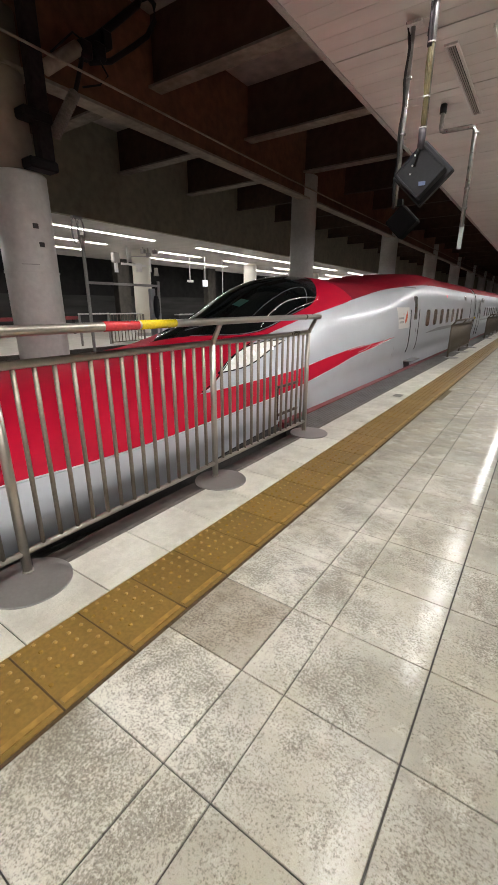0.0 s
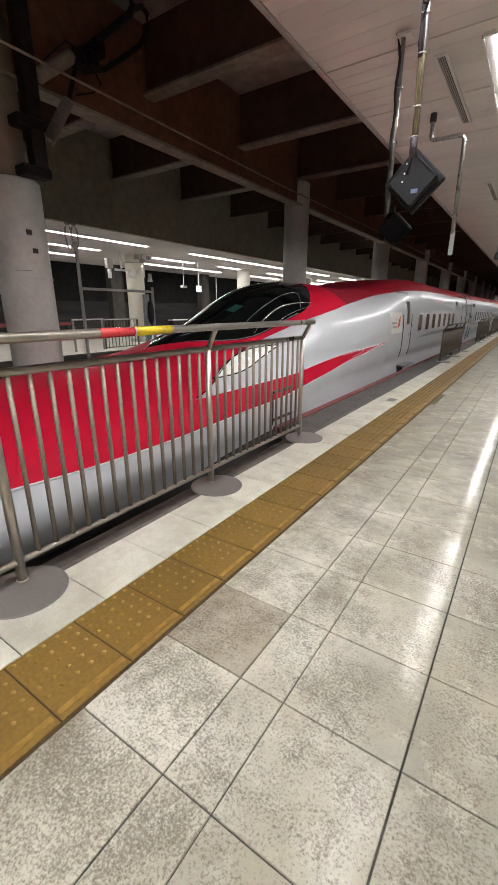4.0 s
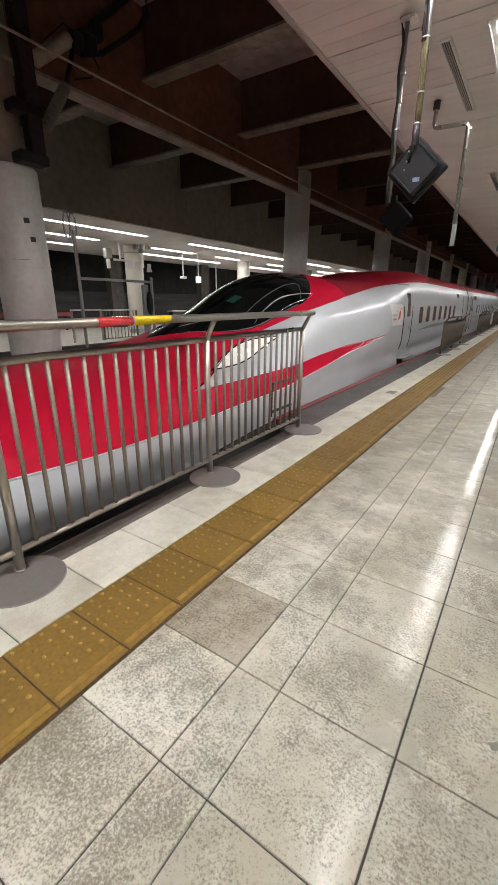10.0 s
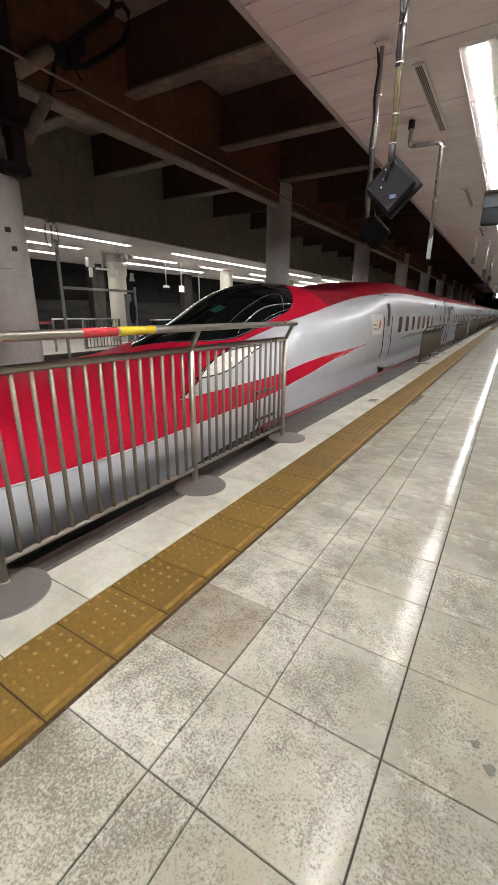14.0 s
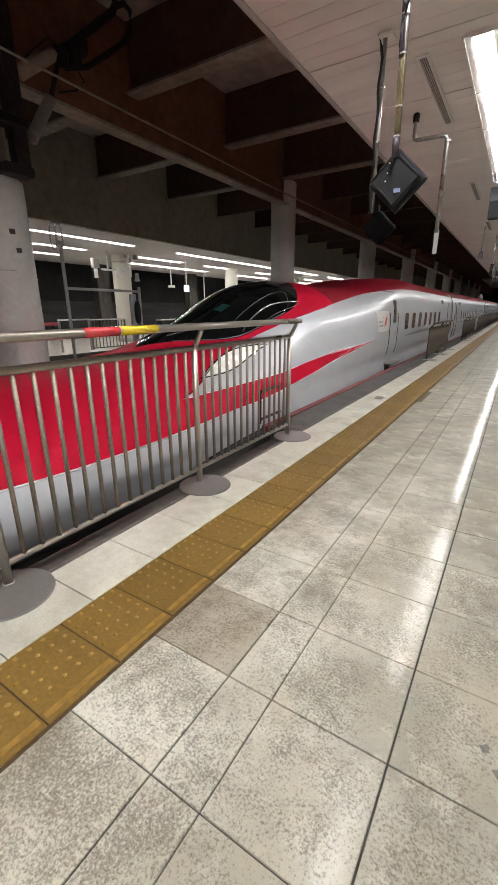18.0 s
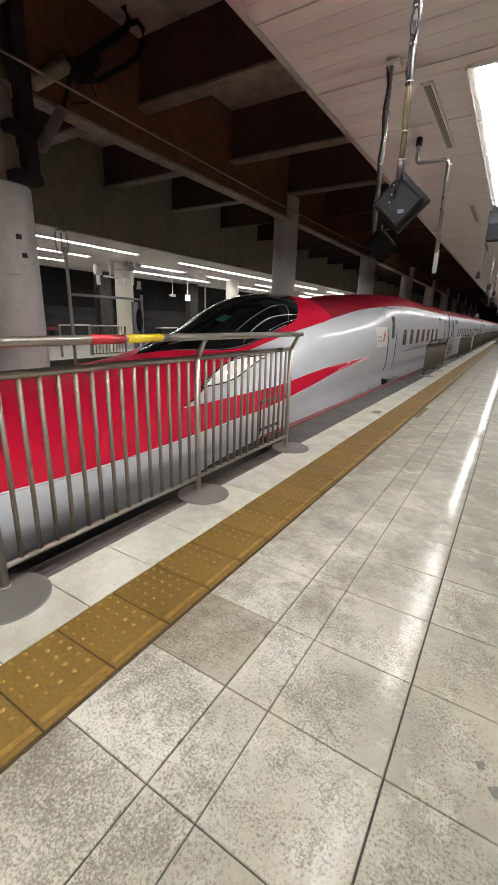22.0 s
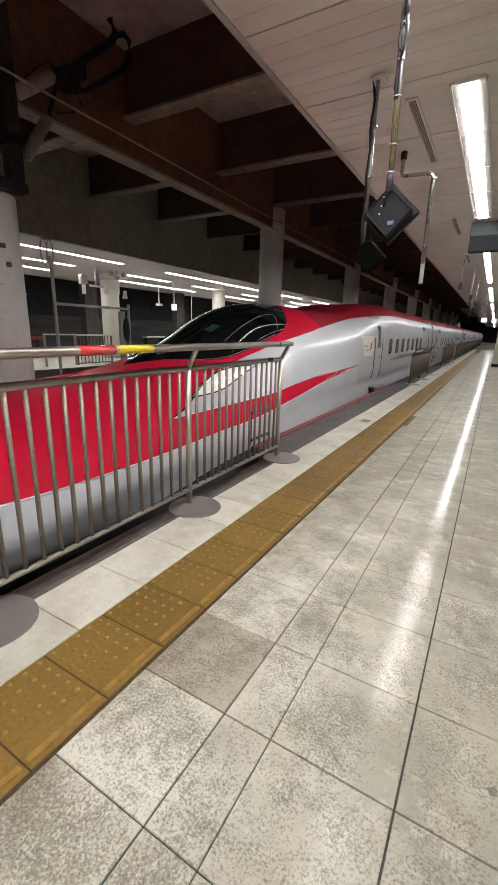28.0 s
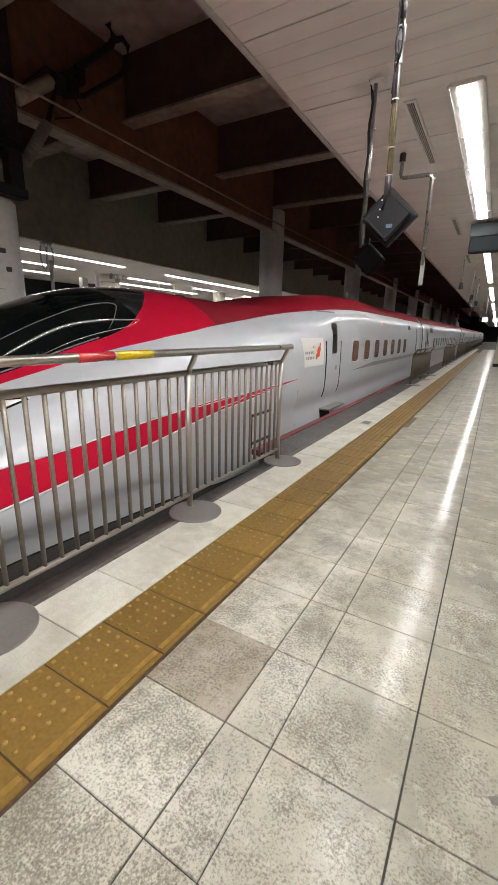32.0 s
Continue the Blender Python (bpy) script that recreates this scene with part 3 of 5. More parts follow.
tuck = soft_table([(-4.3, 0.7), (0.0, 0.64), (1.0, 0.52), (1.6, 0.36), (2.2, 0.14), (2.8, 0.02), (6.4, 0.0), (6.5, 0.035), (20, 0.035)])


flare = soft_table([(-4.3, 0.0), (1.4, 0.0), (2.4, 0.09), (5.5, 0.09), (7.0, 0.0), (20, 0.0)])   # spread of the lower side behind the nose
crease = soft_table([(-4.3, 0.0), (4.2, 0.0), (6.5, 0.045), (8.5, 0.06), (20, 0.06)])   # depth of the hollow along the side


def section(y):
    k = round(y, 4)
    if k not in _memo:
        _memo[k] = [c(y) for c in _cols]
    return _memo[k]


def skin(y, s, out=0.0, full=False):
    """A point of the body's near side: s runs from the lower edge (0) over the waist (0.4) to the roof's middle (1)."""
    w, zm, zt, n = (1.47, 0.55, 2.07, 4.6) if full else section(y)
    zb = min(ZB, zm - 0.1)
    if s < 0.4:
        u = s / 0.4
        z = zb + (zm - zb) * u
        p = Vector((w * (1 - (0.035 if full else tuck(y)) * (1 - u) ** 1.6) + (0 if full else flare(y)) * min(1.3, (zm - z) / 0.4)
                    - crease(20 if full else y) * math.exp(-((z - 0.17) / 0.17) ** 2), y, z))
        nrm = Vector((1, 0, -0.3 * (1 - u)))
    else:
        th = (s - 0.4) / 0.6 * math.pi / 2
        c, sn = max(math.cos(th), 0.0), math.sin(th)
        p = Vector((w * c ** (2 / n), y, zm + (zt - zm) * sn ** (2 / n)))
        nrm = Vector((c ** (2 - 2 / n) / w, 0, sn ** (2 - 2 / n) / max(zt - zm, 0.05)))
    return p + nrm.normalized() * out


def s_of(y, z, full=False):
    w, zm, zt, n = (1.47, 0.55, 2.07, 4.6) if full else section(y)
    zb = min(ZB, zm - 0.1)
    if z < zm:
        return 0.4 * max(z - zb, 0) / (zm - zb)
    return 0.4 + 0.6 * math.asin(min(1.0, ((z - zm) / (zt - zm)) ** (n / 2))) / (math.pi / 2)


def band(y0, y1, lo, hi, nv, step=0.1, out=0.0, full=False, sides=(1, -1)):
    """A panel of the skin between two lines lo(y) and hi(y), on both sides of the car."""
    bm = bmesh.new()
    n = max(2, round((y1 - y0) / step))
    ys = [y0 + (y1 - y0) * i / n for i in range(n + 1)]
    for side in sides:
        grid = []
        for y in ys:
            a, b = lo(y), hi(y)
            row = []
            for j in range(nv + 1):
                p = skin(y, a + (b - a) * j / nv, out, full)
                row.append(bm.verts.new((side * p.x, p.y, p.z)))
            grid.append(row)
        for i in range(n):
            for j in range(nv):
                q = (grid[i][j], grid[i + 1][j], grid[i + 1][j + 1], grid[i][j + 1])
                bm.faces.new(q if side > 0 else q[::-1])
    bmesh.ops.remove_doubles(bm, verts=bm.verts, dist=0.0004)
    return bm


def plate(y0, y1, z0, z1, out, corner=0.05, full=False, lean=0.0, thick=0.0, side=1):
    """A sheet with rounded corners that lies on the skin; lean shifts its upper end along the car."""
    bm = bmesh.new()
    hw, hh = (y1 - y0) / 2, (z1 - z0) / 2
    cy, cz = (y0 + y1) / 2, (z0 + z1) / 2
    rim = []
    c = min(corner, hw * 0.99, hh * 0.99)
    for qx, qz, a0 in ((1, 1, 0), (-1, 1, 90), (-1, -1, 180), (1, -1, 270)):
        for k in range(5):
            a = radians(a0 + 22.5 * k)
            rim.append((qx * (hw - c) + c * math.cos(a), qz * (hh - c) + c * math.sin(a)))
    dense = []
    for (ay, az), (by, bz) in zip(rim, rim[1:] + rim[:1]):
        n = max(1, round(math.hypot(by - ay, bz - az) / 0.07))
        dense += [(ay + (by - ay) * k / n, az + (bz - az) * k / n) for k in range(n)]
    rim = dense
    rings = []
    for f in (1.0, 0.85, 0.7, 0.55, 0.4, 0.25, 0.12):
        ring = []
        for dy, dz in rim:
            yy, zz = cy + dy * f + lean * dz * f, cz + dz * f
            p = skin(yy, s_of(yy, zz, full), out, full)
            ring.append(bm.verts.new((side * p.x, p.y, p.z)))
        rings.append(ring)
    p = skin(cy, s_of(cy, cz, full), out, full)
    mid = bm.verts.new((side * p.x, p.y, p.z))
    n = len(rim)
    for a, b in zip(rings, rings[1:]):
        for k in range(n):
            bm.faces.new((a[k], a[(k + 1) % n], b[(k + 1) % n], b[k]))
    for k in range(n):
        bm.faces.new((rings[-1][k], rings[-1][(k + 1) % n], mid))
    if thick:
        back = []
        for dy, dz in rim:
            yy, zz = cy + dy + lean * dz, cz + dz
            p = skin(yy, s_of(yy, zz, full), out - thick, full)
            back.append(bm.verts.new((side * p.x, p.y, p.z)))
        for k in range(n):
            bm.faces.new((rings[0][k], back[k], back[(k + 1) % n], rings[0][(k + 1) % n]))
    bmesh.ops.recalc_face_normals(bm, faces=bm.faces)
    return bm


def window_frame(y0, y1, z0, z1, rim, out, corner, full=False, lean=0.0):
    """A raised ring round an opening."""
    bm = bmesh.new()
    def outline(d):
        hw, hh, c = (y1 - y0) / 2 + d, (z1 - z0) / 2 + d, max(corner + d, 0.005)
        return [(qx * (hw - c) + c * math.cos(radians(a0 + 22.5 * k)), qz * (hh - c) + c * math.sin(radians(a0 + 22.5 * k)))
                for qx, qz, a0 in ((1, 1, 0), (-1, 1, 90), (-1, -1, 180), (1, -1, 270)) for k in range(5)]
    rings = []
    for d, o in ((0, 0.0), (0, out), (rim, out), (rim, 0.0)):
        ring = []
        for dy, dz in outline(d):
            yy, zz = (y0 + y1) / 2 + dy + lean * dz, (z0 + z1) / 2 + dz
            ring.append(bm.verts.new(skin(yy, s_of(yy, zz, full), o, full)))
        rings.append(ring)
    n = len(rings[0])
    for a, b in zip(rings, rings[1:]):
        for k in range(n):
            bm.faces.new((a[k], a[(k + 1) % n], b[(k + 1) % n], b[k]))
    bmesh.ops.recalc_face_normals(bm, faces=bm.faces)
    return bm


def skin_line(points, width, out, full=False, taper=0.0):
    """A narrow moulding along (y, s) points on the near side; taper thins its ends."""
    bm = bmesh.new()
    n = len(points) - 1
    radii = [width * (1 - taper * abs(2 * i / n - 1) ** 2) for i in range(n + 1)] if taper else None
    tube(bm, [skin(y, s, out, full) for y, s in points], width, 6, radii=radii)
    return bm


# colour lines of the nose, as s along y
flash_lo = soft_table([(-4.3, 0.50), (0.0, 0.60), (0.64, 0.569), (0.94, 0.547), (1.4, 0.527), (1.98, 0.508), (2.46, 0.508), (3.26, 0.512), (4.33, 0.473), (5.3, 0.444), (6.22, 0.440), (6.9, 0.434), (7.54, 0.429), (8.3, 0.423)])
flash_hi = soft_table([(2.0, 0.64), (2.61, 0.629), (2.98, 0.621), (3.71, 0.590), (4.53, 0.533), (5.5, 0.487), (6.22, 0.470), (6.9, 0.452), (7.58, 0.435), (8.3, 0.423)])
_lamp_front = soft_table([(2.0, 0.60), (2.61, 0.629), (2.94, 0.66), (3.1, 0.681), (3.34, 0.708), (3.6, 0.723), (3.81, 0.728), (4.2, 0.730), (4.6, 0.714), (4.95, 0.697), (5.24, 0.684), (5.63, 0.670), (6.2, 0.664), (6.6, 0.668)])
_shoulder_z = soft_table([(6.0, 1.30), (7, 1.425), (8, 1.545), (9, 1.65), (10, 1.73), (11, 1.768), (12, 1.78), (13, 1.78), (14.5, 1.775), (16, 1.76), (19.2, 1.74), (21, 1.74)])


def lamp_hi(y):
    """Upper edge of the silver side."""
    f = min(1.0, max(0.0, (y - 5.7) / 0.8))
    return (1 - f) * _lamp_front(y) + f * s_of(y, _shoulder_z(y)) if f else _lamp_front(y)


canopy_lo = soft_table([(2.7, 1.08), (3.1, 0.985), (3.3, 0.93), (3.46, 0.88), (3.66, 0.825), (4.0, 0.765), (4.37, 0.742), (4.7, 0.736), (4.95, 0.731), (5.25, 0.719), (5.48, 0.719), (5.68, 0.744), (5.9, 0.792), (6.12, 0.847), (6.4, 0.94), (6.6, 1.06)])
ROOF_S = s_of(15, 1.74, True)
SKIRT_Z = -0.50
skirt_top = soft_table([(-4.3, -0.62), (-2, -0.55), (0, -0.33), (1, -0.31), (1.6, -0.29), (2.2, -0.24), (2.6, -0.18), (3.2, -0.13), (4, -0.09), (5.5, -0.16), (6.5, -0.31), (8, -0.47), (9, -0.50), (20, -0.50)])


def head_car():
    car = empty("train_car", XC, 0, -1.25, label="silver and crimson high-speed train nose car with black cab canopy", category="train car", group="train cars")
    z_shift = Matrix.Translation((0, 0, 1.25))
    def add(name, bm, mat, label="", smooth=True, parent=None):
        bm.transform(z_shift)
        return part(name, bm, mat, parent or car, label, smooth)
    skirt_s = lambda y: s_of(y, skirt_top(y))
    add("skirt", band(-4.25, 19.2, lambda y: 0.0, skirt_s, 3, 0.3), M_SKIRT, "dark grey skirt")
    add("lower_panel", band(-4.25, 8.3, skirt_s, lambda y: max(flash_lo(y), skirt_s(y) + 0.01), 8), M_SILVER, "silver lower side")
    add("nose_panel", band(-4.25, 2.4, flash_lo, lambda y: 1.0, 14), M_RED, "crimson nose")
    add("flash", band(2.4, 8.3, flash_lo, lambda y: max(flash_hi(y), flash_lo(y)), 4, 0.08), M_RED, "crimson side flash")
    add("side_panel", band(2.4, 8.3, lambda y: max(flash_hi(y), flash_lo(y)), lambda y: max(lamp_hi(y), flash_hi(y)), 9, 0.08), M_SILVER, "silver side behind the head lamp")
    add("skirt_seam", skin_line([(2.6 + 0.3 * i, skirt_s(2.6 + 0.3 * i) + 0.002) for i in range(22)], 0.006, 0.003), M_RUBBER, "thin black seam above the skirt")
    add("rear_side_panel", band(8.3, 19.2, skirt_s, lamp_hi, 44, 0.1), M_SILVER, "silver passenger side")
    top = lambda y: min(1.0, canopy_lo(y))
    add("bonnet", band(2.4, 6.7, lambda y: max(lamp_hi(y), flash_hi(y)), top, 9, 0.08), M_RED, "crimson panel round the canopy")
    add("roof", band(6.7, 19.2, lamp_hi, lambda y: 1.0, 10, 0.15), M_ROOF, "dull dark crimson roof")
    add("canopy", band(3.0, 5.7, top, lambda y: 1.0, 12, 0.06), M_BLACK, "glossy black cab canopy")
    add("canopy_rear", band(5.7, 6.7, top, lambda y: 1.0, 12, 0.06), M_CANOPY_REAR, "glossy dark grey rear part of the canopy")
    # side glass of the cab with its light frame
    loop = [(4.38, 0.824), (4.62, 0.835), (4.82, 0.840), (5.02, 0.841), (5.26, 0.841), (5.46, 0.836), (5.58, 0.827), (5.62, 0.813), (5.57, 0.793), (5.46, 0.764), (5.34, 0.740)]
    sweep = [(4.30, 0.764), (4.45, 0.778), (4.58, 0.787), (4.72, 0.792), (4.86, 0.795), (5.02, 0.794), (5.14, 0.788), (5.26, 0.778), (5.42, 0.764), (5.58, 0.748), (5.70, 0.740)]
    sill = [(5.70, 0.740), (5.54, 0.729), (5.34, 0.733), (5.22, 0.738), (4.98, 0.745), (4.78, 0.746), (4.55, 0.748)]
    def curve(q, i, f):
        a, b, c, d = (np.array(q[min(max(j, 0), len(q) - 1)]) for j in (i - 1, i, i + 1, i + 2))
        return tuple(0.5 * (2 * b + (c - a) * f + (2 * a - 5 * b + 4 * c - d) * f * f + (3 * b - a - 3 * c + d) * f ** 3))
    loop, sweep, sill = ([curve(q, i, k / 5) for i in range(len(q) - 1) for k in range(5)] + [q[-1]] for q in (loop, sweep, sill))
    add("cab_display", band(4.46, 4.68, lambda y: 0.905, lambda y: 0.945, 4, 0.1, 0.002, sides=(1,)), M_CAB_GLOW, "dim green display behind the windscreen")
    add("side_window", skin_line(loop, 0.005, 0.001, taper=0.5), M_GREY_LINE, "thin grey frame of the cab side window")
    # reflection of the tubes beside the window, modelled as a bright metal strip
    add("window_trim", skin_line(sweep, 0.014, 0.002, taper=0.75), M_CHROME, "bright strip standing in for a tube light reflection along the cab side window")
    add("window_sill", skin_line(sill, 0.005, 0.002, taper=0.6), M_CHROME, "thin bright sill below the cab side window")
    add("canopy_seam", skin_line([(y / 20, canopy_lo(y / 20) + 0.004) for y in range(68, 108, 4)], 0.006, 0.002), M_GREY_LINE, "thin grey seam under the canopy")
    add("windscreen_seam", skin_line([(3.5 + 0.1 * i, 0.955 - 0.0165 * i) for i in range(9)], 0.006, 0.002), M_GREY_LINE)
    # head lamp: bright bowl with single lights under a clear cover
    lens_lo = soft_table([(2.9, 0.695), (3.06, 0.684), (3.3, 0.672), (3.54, 0.657), (3.75, 0.660), (3.94, 0.666), (4.2, 0.673), (4.46, 0.668), (4.7, 0.66)])
    lens_hi = soft_table([(2.9, 0.66), (3.06, 0.687), (3.22, 0.708), (3.42, 0.721), (3.7, 0.731), (3.9, 0.727), (4.06, 0.719), (4.26, 0.694), (4.46, 0.668), (4.7, 0.64)])
    lamp = add("head_lamp", band(3.04, 4.46, lens_lo, lambda y: max(lens_hi(y), lens_lo(y)), 6, 0.05, 0.005, sides=(1,)), M_LENS, "clear pale wedge-shaped head lamp")
    add("lens_rim", skin_line([(3.04 + 0.1 * i, lens_lo(3.04 + 0.1 * i)) for i in range(15)], 0.008, 0.005), M_BLACK, "black rim", parent=lamp)
    add("lens_rim", skin_line([(3.04 + 0.1 * i, max(lens_hi(3.04 + 0.1 * i), lens_lo(3.04 + 0.1 * i))) for i in range(15)], 0.008, 0.005), M_BLACK, "black rim", parent=lamp)
    for i, (y, s) in enumerate(((3.62, 0.692), (3.80, 0.690), (3.98, 0.680), (4.14, 0.668))):
        bm = bmesh.new()
        p = skin(y, s, 0.006)
        bmesh.ops.create_uvsphere(bm, u_segments=12, v_segments=6, radius=0.031, matrix=Matrix.Translation(p) @ Matrix.Diagonal((0.4, 1, 1, 1)))
        add("bulb", bm, M_LAMP, "lit lamp", parent=lamp)
    add("lamp_edge", skin_line([(2.6 + 0.1 * i, max(lamp_hi(2.6 + 0.1 * i), flash_hi(2.6 + 0.1 * i)) + 0.004) for i in range(17)], 0.007, 0.003), M_BLACK)
    # bright streaks of reflection along the flash's edges, drawn as white lines
    add("flash_edge", skin_line([(-3.8 + 0.25 * i, flash_lo(-3.8 + 0.25 * i) - 0.002) for i in range(48)], 0.009, 0.001), M_WHITE_LINE, "white line for the highlight along the flash edge")
    add("flash_edge", skin_line([(2.6 + 0.25 * i, flash_hi(2.6 + 0.25 * i)) for i in range(22)], 0.006, 0.001), M_WHITE_LINE, "white line for the highlight along the flash edge")
    # highlights inside the flash's tail, drawn as white curls
    for q in ([(5.9, 0.4725), (6.22, 0.4645), (6.54, 0.458), (6.80, 0.4525), (6.83, 0.449), (6.78, 0.446), (6.62, 0.4425), (6.40, 0.444), (6.22, 0.4465)],
              [(6.95, 0.4395), (7.26, 0.4345), (7.54, 0.4315), (7.66, 0.4335), (7.60, 0.436), (7.46, 0.4395)]):
        add("flash_outline", skin_line([curve(q, i, k / 4) for i in range(len(q) - 1) for k in range(4)], 0.0045, 0.001), M_WHITE_LINE, "white curl for a highlight inside the crimson flash")
    # crew door with its rubber seals and window
    door = add("door", plate(9.42, 10.12, 0.02, 1.62, 0.004, 0.06), M_SILVER, "silver sliding door")
    add("seal", skin_line([(9.40, s_of(9.40, z)) for z in (0.27, 0.4, 0.6, 0.8, 1.0, 1.2)], 0.011, 0.004), M_RUBBER, "black rubber seal", parent=door)
    add("seal", skin_line([(10.13, s_of(10.13, z)) for z in (0.28, 0.4, 0.6, 0.8, 1.0, 1.2)], 0.011, 0.004), M_RUBBER, "black rubber seal", parent=door)
    add("door_window", plate(9.70, 9.93, 0.99, 1.48, 0.008, 0.04, lean=0.10), M_GLASS_DARK, "narrow dark door window", parent=door)
    add("window_frame", window_frame(9.70, 9.93, 0.99, 1.48, 0.02, 0.012, 0.04, lean=0.10), M_PLATE, parent=door)
    add("door_handle", plate(9.86, 9.94, 0.70, 0.78, 0.012, 0.02), M_GREY_LINE, parent=door)
    add("lamp", plate(9.40, 10.05, 1.66, 1.685, 0.010, 0.01), M_GREY_LINE, "slim gutter above the door")
    step = add("step_recess", plate(9.30, 9.78, -0.16, 0.045, 0.012, 0.01), M_RUBBER, "black recess below the door")
    add("step", boxed(1.36, 1.60, 9.34, 10.16, 0.05, 0.075, 0.005), M_PLATE, "fold-out metal step", False)
    # sheet with a flame emblem and unreadable writing
    sheet = add("poster", plate(8.50, 9.28, 0.82, 1.25, 0.004, 0.01), M_WHITE, "white sheet with an orange flame emblem")
    for a, b, c, d in ((8.95, 9.10, 0.95, 1.03), (9.00, 9.14, 1.01, 1.12), (8.93, 9.00, 0.92, 0.97), (9.10, 9.15, 1.09, 1.18), (8.85, 8.89, 1.10, 1.13)):
        add("emblem", plate(a, b, c, d, 0.007, 0.06, lean=0.4), M_ORANGE, parent=sheet)
    for a, b, c, d in ((8.55, 8.87, 1.01, 1.05), (8.57, 8.87, 0.93, 0.97)):
        for k in range(5):
            add("print", plate(a + k * (b - a) / 5, a + (k + 0.6) * (b - a) / 5, c, d, 0.007, 0.004), M_INK, parent=sheet)
    for k in range(7):
        y = 10.84 + 0.87 * k
        w = add("window", plate(y, y + 0.44, 0.79, 1.19, 0.004, 0.09), M_WINDOW, "rounded tinted passenger window")
        add("window_frame", window_frame(y, y + 0.44, 0.79, 1.19, 0.03, 0.010, 0.09), M_SILVER, parent=w)
    add("stripe", band(10.85, 18.7, lambda y: s_of(y, 0.615), lambda y: s_of(y, 0.616 + 0.085 * min(1.0, (y - 10.85) / 1.6)), 4, 0.1, 0.004, sides=(1,)), M_GREY_LINE, "grey tapered stripe below the windows")
    add("destination_display", plate(16.72, 17.14, 1.46, 1.60, 0.004, 0.03), M_GLASS_DARK, "small dark display")
    add("rear_door_seal", skin_line([(18.35, s_of(18.35, z)) for z in (0.05, 0.5, 1.0, 1.5)], 0.014, 0.004), M_RUBBER)
    add("end_wall", end_cap(19.2), M_RUBBER, "dark car end", False)
    add("side_light", plate(13.4, 13.46, 1.52, 1.58, 0.006, 0.02), M_TAIL, "small red side light")
    underframe(add, -2.5, 19.0)
    return car


def end_cap(y):
    bm = bmesh.new()
    vs = []
    for side, order in ((1, range(0, 41)), (-1, range(40, -1, -1))):
        for k in order:
            p = skin(y, k / 40, 0, True)
            vs.append(bm.verts.new((side * p.x, y, p.z)))
    bmesh.ops.remove_doubles(bm, verts=bm.verts, dist=0.001)
    bm.faces.new([v for v in bm.verts])
    return bm


def underframe(add, y0, y1):
    add("underframe", boxed(-1.1, 1.1, y0, y1, -1.05, -0.55), M_SKIRT, "dark underframe", False)
    for yb in (y0 + 3.4, y1 - 3.0):
        for dy in (-1.25, 1.25):
            bm = bmesh.new()
            for sx in (-1, 1):
                tube(bm, [(sx * 0.68, yb + dy, -0.82), (sx * 0.80, yb + dy, -0.82)], 0.43, 28)
            tube(bm, [(-0.7, yb + dy, -0.82), (0.7, yb + dy, -0.82)], 0.09, 12)
            add("wheelset", bm, M_RAIL, "steel wheel pair", False)


def middle_car(y0):
    """A full passenger car; its front end is at 0 of its own space."""
    ln = 20.2
    car = empty("train_car", XC, y0, -1.25, label="silver passenger train car with crimson roof and small windows", category="train car", group="train cars")
    z_shift = Matrix.Translation((0, 0, 1.25))
    def add(name, bm, mat, label="", smooth=True, parent=None):
        bm.transform(z_shift)
        return part(name, bm, mat, parent or car, label, smooth)
    sk = s_of(15, SKIRT_Z, True)
    add("skirt", band(0, ln, lambda y: 0.0, lambda y: sk, 3, 2, full=True), M_SKIRT, "dark grey skirt")
    add("side_panel", band(0, ln, lambda y: sk, lambda y: ROOF_S, 16, 2, full=True), M_SILVER, "silver passenger side")
    add("roof", band(0, ln, lambda y: ROOF_S, lambda y: 1.0, 10, 2, full=True), M_ROOF, "dull dark crimson roof")
    add("end_wall", end_cap(0.0), M_RUBBER, "dark car end", False)
    add("end_wall", end_cap(ln), M_RUBBER, "dark car end", False)
    add("gangway", band(-0.57, -0.03, lambda y: sk, lambda y: 1.0, 20, 0.3, -0.012, full=True), M_GANGWAY, "grey outer gangway cover")
    for yd in (0.9, ln - 1.65):
        door = add("door", plate(yd, yd + 0.75, 0.02, 1.62, 0.004, 0.06, True), M_SILVER, "silver sliding door")
        add("seal", skin_line([(yd - 0.01, s_of(9, z, True)) for z in (0.05, 0.5, 1.0, 1.55)], 0.012, 0.004, True), M_RUBBER, parent=door)
        add("seal", skin_line([(yd + 0.76, s_of(9, z, True)) for z in (0.05, 0.5, 1.0, 1.55)], 0.012, 0.004, True), M_RUBBER, parent=door)
        add("door_window", plate(yd + 0.25, yd + 0.5, 0.95, 1.5, 0.008, 0.04, True), M_GLASS_DARK, parent=door)
    for k in range(15):
        y = 3.2 + 0.96 * k
        w = add("window", plate(y, y + 0.36, 0.80, 1.20, 0.004, 0.09, True), M_WINDOW, "rounded tinted passenger window")
        add("window_frame", window_frame(y, y + 0.36, 0.80, 1.20, 0.022, 0.010, 0.09, True), M_SILVER, parent=w)
    add("stripe", plate(2.0, ln - 2.0, 0.63, 0.69, 0.003, 0.03, True), M_GREY_LINE, "grey stripe below the windows")
    add("destination_display", plate(2.0, 2.8, 1.42, 1.60, 0.004, 0.03, True), M_GLASS_DARK, "small dark display")
    underframe(add, 0.3, ln - 0.3)
    return car


HEAD = head_car()
CARS = [HEAD, middle_car(19.8)]
for k in range(1, 4):
    CARS.append(copy_thing(CARS[1], pose(XC, 19.8 + 20.8 * k, -1.25)))
